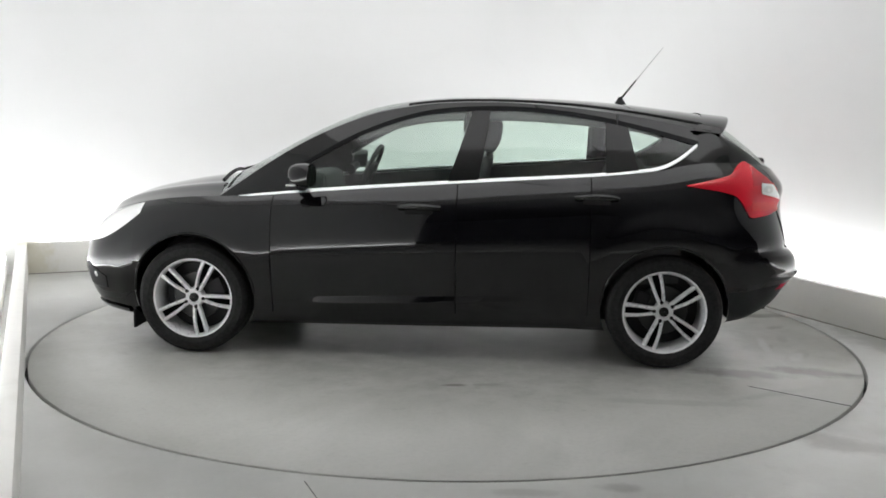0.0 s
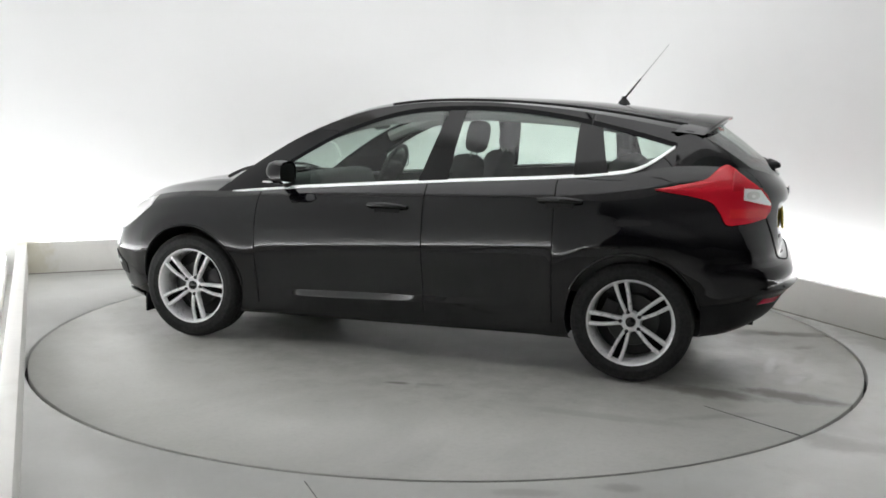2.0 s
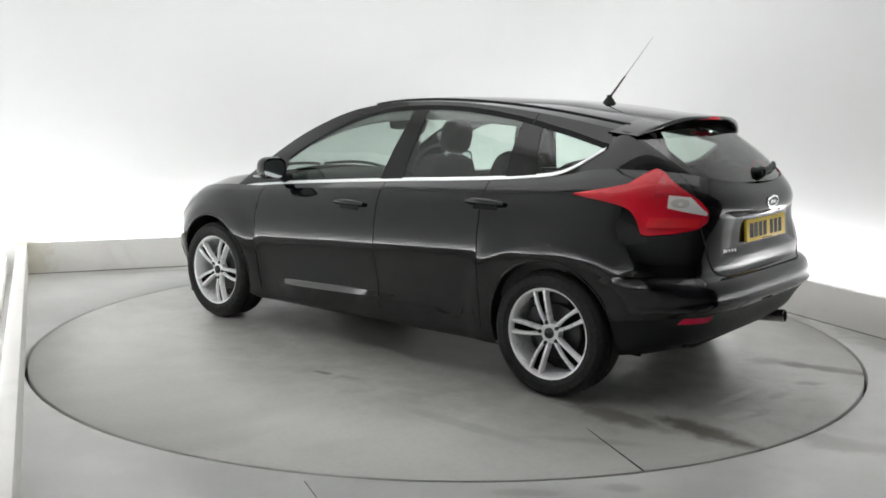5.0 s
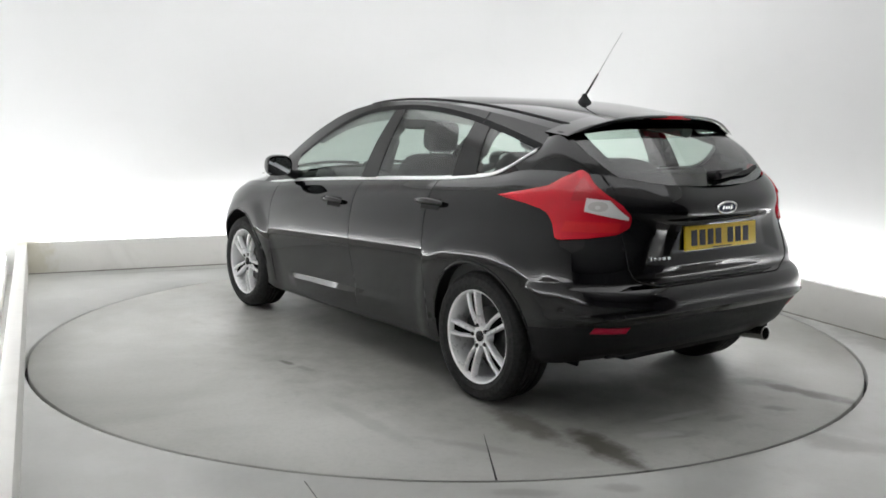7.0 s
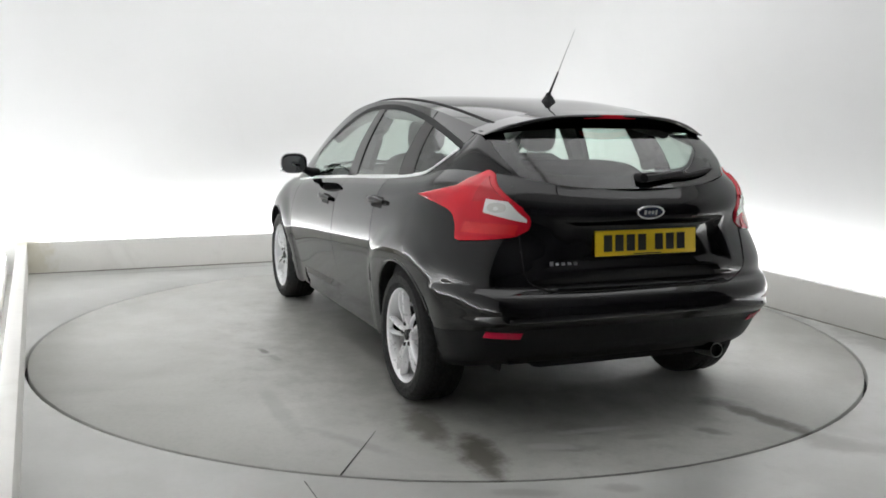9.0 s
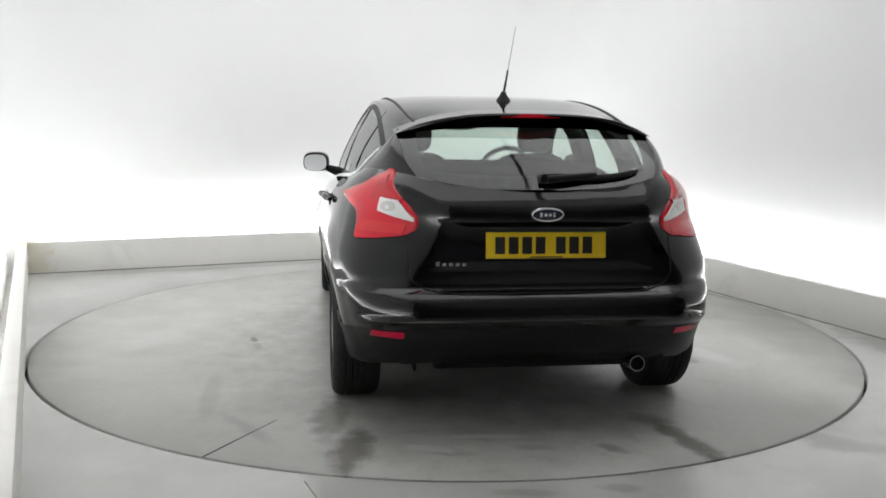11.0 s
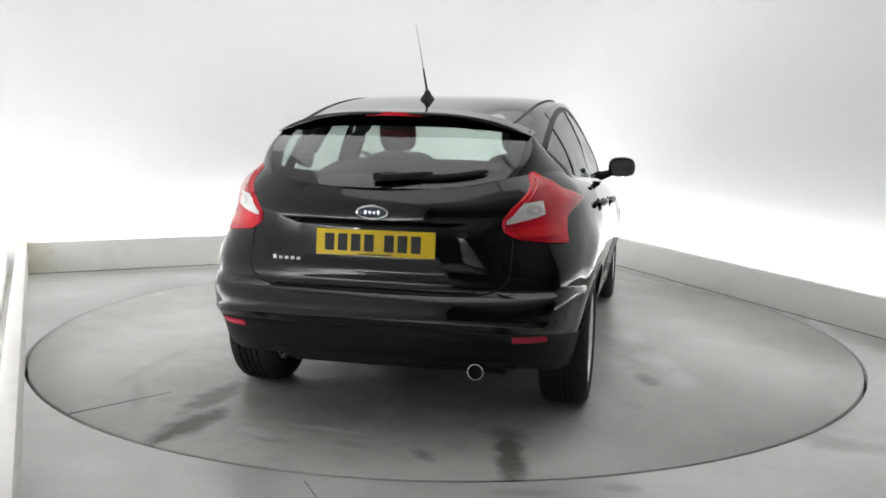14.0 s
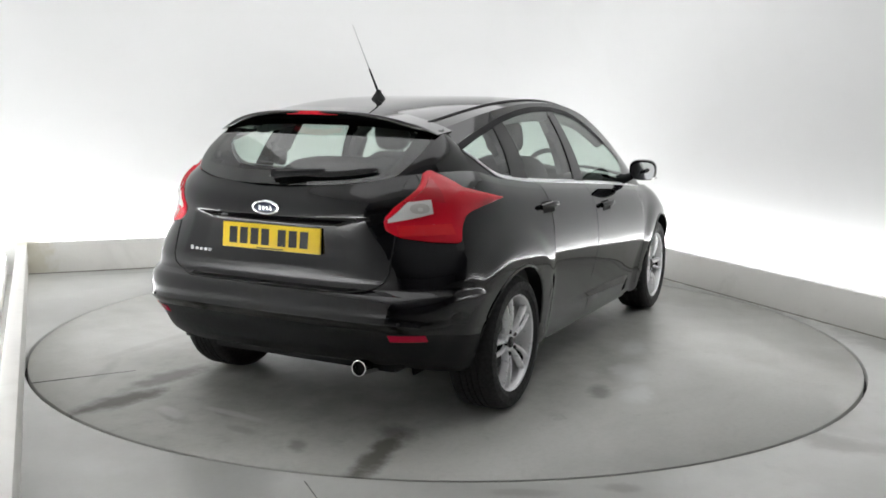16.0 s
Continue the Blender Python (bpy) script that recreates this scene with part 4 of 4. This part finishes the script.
def build_plate():
    x, tilt = -2.047, radians(5)
    m = Matrix.Translation((x, -0.005, 0.838)) @ Matrix.Rotation(tilt, 4, "Y")
    bm = bmesh.new()
    box(bm, (-0.006, -0.26, -0.0555), (0.006, 0.26, 0.0555), 0.003, m)
    plate = carpart("number_plate", bm, plate_yellow, None, "yellow rear number plate with black bars")
    # plain bars in place of the characters: two groups
    for k in range(7):
        y = 0.20 - 0.058 * k - (0.03 if k > 3 else 0)
        bm = bmesh.new()
        box(bm, (-0.0075, y - 0.021, -0.036), (-0.0062, y + 0.021, 0.036), 0, m)
        carpart("bar", bm, plate_ink, plate)
    bm = bmesh.new()
    box(bm, (-0.0075, -0.07, -0.052), (-0.0062, 0.07, -0.047), 0, m)
    carpart("bar", bm, plate_ink, plate)
    # oval badge: a bright rim round a dark field
    bm = bmesh.new()
    mb = Matrix.Translation((-2.073, 0.0, 0.972)) @ Matrix.Rotation(radians(-8), 4, "Y")
    ring = [mb @ Vector((-0.004, 0.066 * math.cos(a), 0.027 * math.sin(a))) for a in (2 * math.pi * k / 40 for k in range(41))]
    tube(bm, ring, 0.005, 8, False)
    badge = carpart("badge", bm, chrome, None, "oval badge with a bright rim")
    bm = bmesh.new()
    bmesh.ops.create_uvsphere(bm, u_segments=28, v_segments=12, radius=1, matrix=mb @ Matrix.Diagonal((0.006, 0.064, 0.025, 1)))
    carpart("badge_field", bm, badge_mat, badge, "dark badge field")
    bm = bmesh.new()
    for y, w, h in ((0.028, 0.012, 0.020), (0.008, 0.014, 0.014), (-0.010, 0.012, 0.014), (-0.028, 0.010, 0.022)):
        box(bm, (-0.0075, y - w / 2, -h / 2), (-0.005, y + w / 2, h / 2), 0.001, mb)
    carpart("badge_mark", bm, chrome, badge, "plain bright marks")
    # model script, as plain bright bars
    bm = bmesh.new()
    for k in range(5):
        y = 0.455 - 0.028 * k
        p = gate(y, 0.575)
        box(bm, p + Vector((-0.003, -0.008, -0.005)), p + Vector((0.004, 0.008, 0.007 if k else 0.013)), 0.001)
    carpart("model_badge", bm, script_mat, None, "small bright lettering reduced to bars")


def rear_x(z, y):
    """Where the rear skin stands at height z and offset y."""
    lo, hi = -2.16, -1.75
    for _ in range(40):
        m = (lo + hi) / 2
        hh = (z - line(m, LOW)) / (line(m, TOP) - line(m, LOW))
        if side_y(m, hh) < abs(y) or m < line(hh, REAR):
            lo = m
        else:
            hi = m
    return (lo + hi) / 2


def build_fittings():
    for sign in (1, -1):
        # door mirror
        bm = bmesh.new()
        m = Matrix.Translation((0.665, 0.918 * sign, 1.030)) @ Matrix.Rotation(radians(-6 * sign), 4, "Z")
        sec = []
        for k in range(9):
            t = k / 8
            r = (0.35, 0.68, 0.86, 0.95, 1.0, 1.02, 1.02, 1.0, 0.94)[k]
            ring = []
            for j in range(24):
                a = 2 * math.pi * j / 24
                c, s = math.cos(a), math.sin(a)
                e = 0.68
                yy = math.copysign(abs(c) ** e, c) * 0.086 * r
                zz = math.copysign(abs(s) ** e, s) * (0.072 if s > 0 else 0.060) * r
                ring.append(bm.verts.new(m @ Vector((0.085 - 0.135 * t, (yy + 0.012 * t) * sign, zz))))
            sec.append(ring)
        for a, b in zip(sec, sec[1:]):
            for j in range(24):
                bm.faces.new((a[j], a[(j + 1) % 24], b[(j + 1) % 24], b[j]))
        bm.faces.new(sec[0])
        mirror = carpart("door_mirror", bm, paint, None, "black door mirror on a short foot")
        bm = bmesh.new()
        vs = [bm.verts.new(v) for v in [m @ Vector((-0.046, (0.012 + math.copysign(abs(math.cos(a)) ** 0.68, math.cos(a)) * 0.075) * sign, math.copysign(abs(math.sin(a)) ** 0.68, math.sin(a)) * 0.055)) for a in (2 * math.pi * j / 24 for j in range(24))]]
        bm.faces.new(vs)
        carpart("mirror_glass", bm, material("mirror_silver", (0.8, 0.82, 0.83), 0.03, 1.0) if sign > 0 else bpy.data.materials["mirror_silver"], mirror, "mirror glass")
        bm = bmesh.new()
        tube(bm, [(0.67, 0.86 * sign, 0.995), (0.70, 0.80 * sign, 0.972), (0.71, 0.755 * sign, 0.962)], [0.022, 0.030, 0.040], 12)
        carpart("mirror_foot", bm, trim_mat, mirror)
        bm = bmesh.new()
        box(bm, (0.02, 0.0, -0.056), (0.072, 0.062, -0.046), 0.003, m @ Matrix.Diagonal((1, sign, 1, 1)) @ Matrix.Translation((0, 0.028, 0.004)))
        carpart("indicator", bm, clear_lens, mirror, "clear indicator strip")
        # handles over dark plates; the shade of the cups is put into their colour
        for hx, hz in ((0.033, 0.858), (-0.934, 0.930)):
            bm = bmesh.new()
            slab(bm, lambda a, b: flip(body_xz(hx - 0.075 + 0.15 * a, hz - 0.028 + 0.054 * b, 0.0015 + 0.001 * math.sin(math.pi * a)), sign), 10, 4, lambda a, b: Vector((0, -0.008 * sign, 0)))
            door = SKIN["front_door" if hx > -0.5 else "rear_door", sign]
            carpart("handle_cup", bm, gap_mat, door, "dark plate standing in for the shaded handle recess")
            bm = bmesh.new()
            bar = [body_xz(hx - 0.115 + 0.23 * k / 10, hz + 0.004, 0.012 + 0.022 * math.sin(math.pi * k / 10)) for k in range(11)]
            tube(bm, [flip(p, sign) for p in bar], [0.012 + 0.006 * math.sin(math.pi * k / 10) for k in range(11)], 10)
            carpart("door_handle", bm, paint, door, "black pull handle")
    # aerial
    bm = bmesh.new()
    lathe(bm, [(0.0005, 0.045), (0.012, 0.043), (0.017, 0.028), (0.032, 0.008), (0.042, -0.012)], 20, Matrix.Translation((-1.125, 0, 1.452)) @ Matrix.Rotation(radians(90), 4, "X"))
    aerial = carpart("aerial", bm, trim_mat, None, "black roof aerial leaning back")
    bm = bmesh.new()
    foot, tip = Vector((-1.130, 0, 1.485)), Vector((-1.375, 0, 1.80))
    tube(bm, [foot, foot.lerp(tip, 0.36)], [0.0065, 0.0042], 8)
    carpart("aerial_rod", bm, trim_mat, aerial)
    bm = bmesh.new()
    tube(bm, [foot.lerp(tip, 0.36), tip], [0.0022, 0.0013], 8)
    carpart("aerial_whip", bm, aerial_mat, aerial, "thin pale aerial whip")
    # parking sensors in the bumper's crease
    for sign in (1, -1):
        bm = bmesh.new()
        x = rear_x(0.525, 0.655)
        lathe(bm, [(0.0005, 0.004), (0.008, 0.0035), (0.0105, 0.0), (0.0105, -0.01)], 20, Matrix.Translation((x, 0.655 * sign, 0.525)) @ Matrix.Rotation(radians(90 - 38 * sign), 4, "Z"))
        carpart("parking_sensor", bm, trim_mat, None, "small round black sensor in the bumper")
    # rubber air deflectors ahead of the front tyres
    for sign in (1, -1):
        bm = bmesh.new()
        box(bm, (1.695, 0.58, 0.115), (1.710, 0.79, 0.225), 0.004, Matrix.Diagonal((1, sign, 1, 1)))
        carpart("air_deflector", bm, trim_mat, None, "black rubber flap ahead of the tyre")
    # tail pipe
    bm = bmesh.new()
    mp = Matrix.Translation((-1.965, -0.440, 0.299)) @ Matrix.Rotation(radians(90), 4, "Z") @ Matrix.Rotation(radians(6), 4, "X")
    lathe(bm, [(0.031, -0.16), (0.033, 0.02), (0.0355, 0.056), (0.035, 0.061), (0.0305, 0.061), (0.029, 0.02)], 28, mp)
    pipe = carpart("tail_pipe", bm, pipe_steel, None, "round chrome tail pipe")
    bm = bmesh.new()
    lathe(bm, [(0.0005, 0.02), (0.0295, 0.02)], 28, mp)
    carpart("pipe_bore", bm, gap_mat, pipe)
    # front wipers and cowl
    bm = bmesh.new()
    grid(bm, lambda a, b: top_at(0.97 * (2 * a - 1), 0.0) + Vector((0.08 - 0.11 * b, 0, -0.018 + 0.004 * b)), 20, 3)
    cowl = carpart("cowl", bm, trim_mat, None, "black plastic cowl panel")
    for y0, y1 in ((-0.05, 0.55), (-0.62, -0.10)):
        bm = bmesh.new()
        run = [top_at((y0 + (y1 - y0) * k / 10) / 0.74, 0.012 + 0.01 * math.sin(math.pi * k / 10)) + Vector((0.02, 0, 0.018)) for k in range(11)]
        tube(bm, run, 0.011, 8)
        carpart("front_wiper", bm, rubber, None, "black front wiper at rest")


# ---- cabin ----
def pillow(bm, size, m, e=0.45, n=20):
    """A rounded cushion."""
    def at(a, b):
        t, f = 2 * math.pi * a, math.pi * (b - 0.5)
        pw = lambda v: math.copysign(abs(v) ** e, v)
        return m @ Vector((size[0] / 2 * pw(math.cos(f)) * pw(math.cos(t)), size[1] / 2 * pw(math.cos(f)) * pw(math.sin(t)), size[2] / 2 * pw(math.sin(f))))
    grid(bm, at, n, n // 2, True)


def build_cabin():
    for y in (0.37, -0.37):
        bm = bmesh.new()
        pillow(bm, (0.50, 0.50, 0.16), pose(0.10, y, 0.52, 0, -8))
        seat = carpart("front_seat", bm, cloth, None, "dark cloth front seat")
        bm = bmesh.new()
        pillow(bm, (0.15, 0.48, 0.62), pose(-0.20, y, 0.84, 0, -16))
        carpart("backrest", bm, cloth, seat)
        bm = bmesh.new()
        pillow(bm, (0.11, 0.22, 0.19), pose(-0.335, y, 1.248, 0, -10), 0.6)
        carpart("headrest", bm, cloth, seat)
        for d in (0.06, -0.06):
            bm = bmesh.new()
            tube(bm, [(-0.29, y + d, 1.08), (-0.325, y + d, 1.20)], 0.006, 8)
            carpart("headrest_post", bm, chrome, seat)
    bm = bmesh.new()
    pillow(bm, (0.50, 1.28, 0.18), pose(-0.75, 0, 0.52, 0, -8))
    bench = carpart("rear_bench", bm, cloth, None, "dark cloth rear bench")
    bm = bmesh.new()
    pillow(bm, (0.16, 1.26, 0.68), pose(-1.09, 0, 0.82, 0, -18))
    carpart("backrest", bm, cloth, bench)
    for y in (0.38, -0.38):
        bm = bmesh.new()
        pillow(bm, (0.10, 0.26, 0.10), pose(-1.19, y, 1.065, 0, -14), 0.55)
        carpart("headrest", bm, cloth, bench)
    bm = bmesh.new()
    grid(bm, lambda a, b: Vector((-1.22 - 0.70 * b, (0.66 - 0.12 * b) * (2 * a - 1), 1.035)), 6, 6)
    carpart("parcel_shelf", bm, cabin_mat, None, "dark parcel shelf")
    bm = bmesh.new()
    pillow(bm, (0.55, 1.36, 0.30), pose(0.95, 0, 0.82, 0, 12), 0.4)
    dash = carpart("dashboard", bm, cabin_mat, None, "dark grey dashboard")
    bm = bmesh.new()
    mw = Matrix.Translation((0.50, -0.37, 0.985)) @ Matrix.Rotation(radians(-24), 4, "Y")
    tube(bm, [mw @ Vector((0, 0.18 * math.cos(a), 0.18 * math.sin(a))) for a in (2 * math.pi * k / 36 for k in range(37))], 0.016, 8, False)
    wheel = carpart("steering_wheel", bm, cabin_mat, None, "black steering wheel")
    bm = bmesh.new()
    pillow(bm, (0.07, 0.17, 0.13), mw, 0.6)
    box(bm, (-0.015, -0.175, -0.025), (0.015, 0.175, 0.02), 0.006, mw)
    carpart("wheel_boss", bm, cabin_mat, wheel)
    bm = bmesh.new()
    pillow(bm, (0.035, 0.25, 0.075), pose(0.44, -0.02, 1.305, 0, 8), 0.5)
    tube(bm, [(0.45, -0.02, 1.32), (0.47, -0.02, 1.37)], 0.012, 8)
    carpart("inner_mirror", bm, cabin_mat, None, "black inner mirror at the windscreen")
    for sign in (1, -1):
        bm = bmesh.new()
        grid(bm, lambda a, b: (lambda p: Vector((p.x, (p.y - 0.07) * sign, p.z)))(body_at(0.95 - 2.35 * a, 0.30 + 0.69 * b)), 24, 8)
        carpart("door_card", bm, cabin_mat, None, "dark door lining")
        for k, x in enumerate((-0.24, -1.05)):
            bm = bmesh.new()
            run = [glasshouse(x, 0.1 + 0.8 * j / 6) for j in range(7)]
            tube(bm, [Vector((p.x, (p.y - 0.060) * sign, p.z)) for p in run], 0.050, 8)
            carpart("pillar_lining", bm, cabin_mat)
        bm = bmesh.new()
        run = [glasshouse(0.62 - 2.0 * j / 30, 0.86) for j in range(31)]
        tube(bm, [Vector((p.x, (p.y - 0.055) * sign, p.z - 0.005)) for p in run], 0.038, 8)
        carpart("roof_lining_edge", bm, lining, None, "grey lining along the roof edge")


build_shell()
build_hood()
build_arches()
build_sides()
build_top()
build_rear_window()
build_wheels()
build_lamps_of_car()
build_plate()
build_fittings()
build_cabin()


def motions():
    """Table and car turn together about the table's axis."""
    turn = [(0.5 * k, pose(0, 0, 0, 0, 0, HEAD0 + RATE * 0.5 * k)) for k in range(33)]
    walk(table, turn)
    walk(car, turn)


motions()
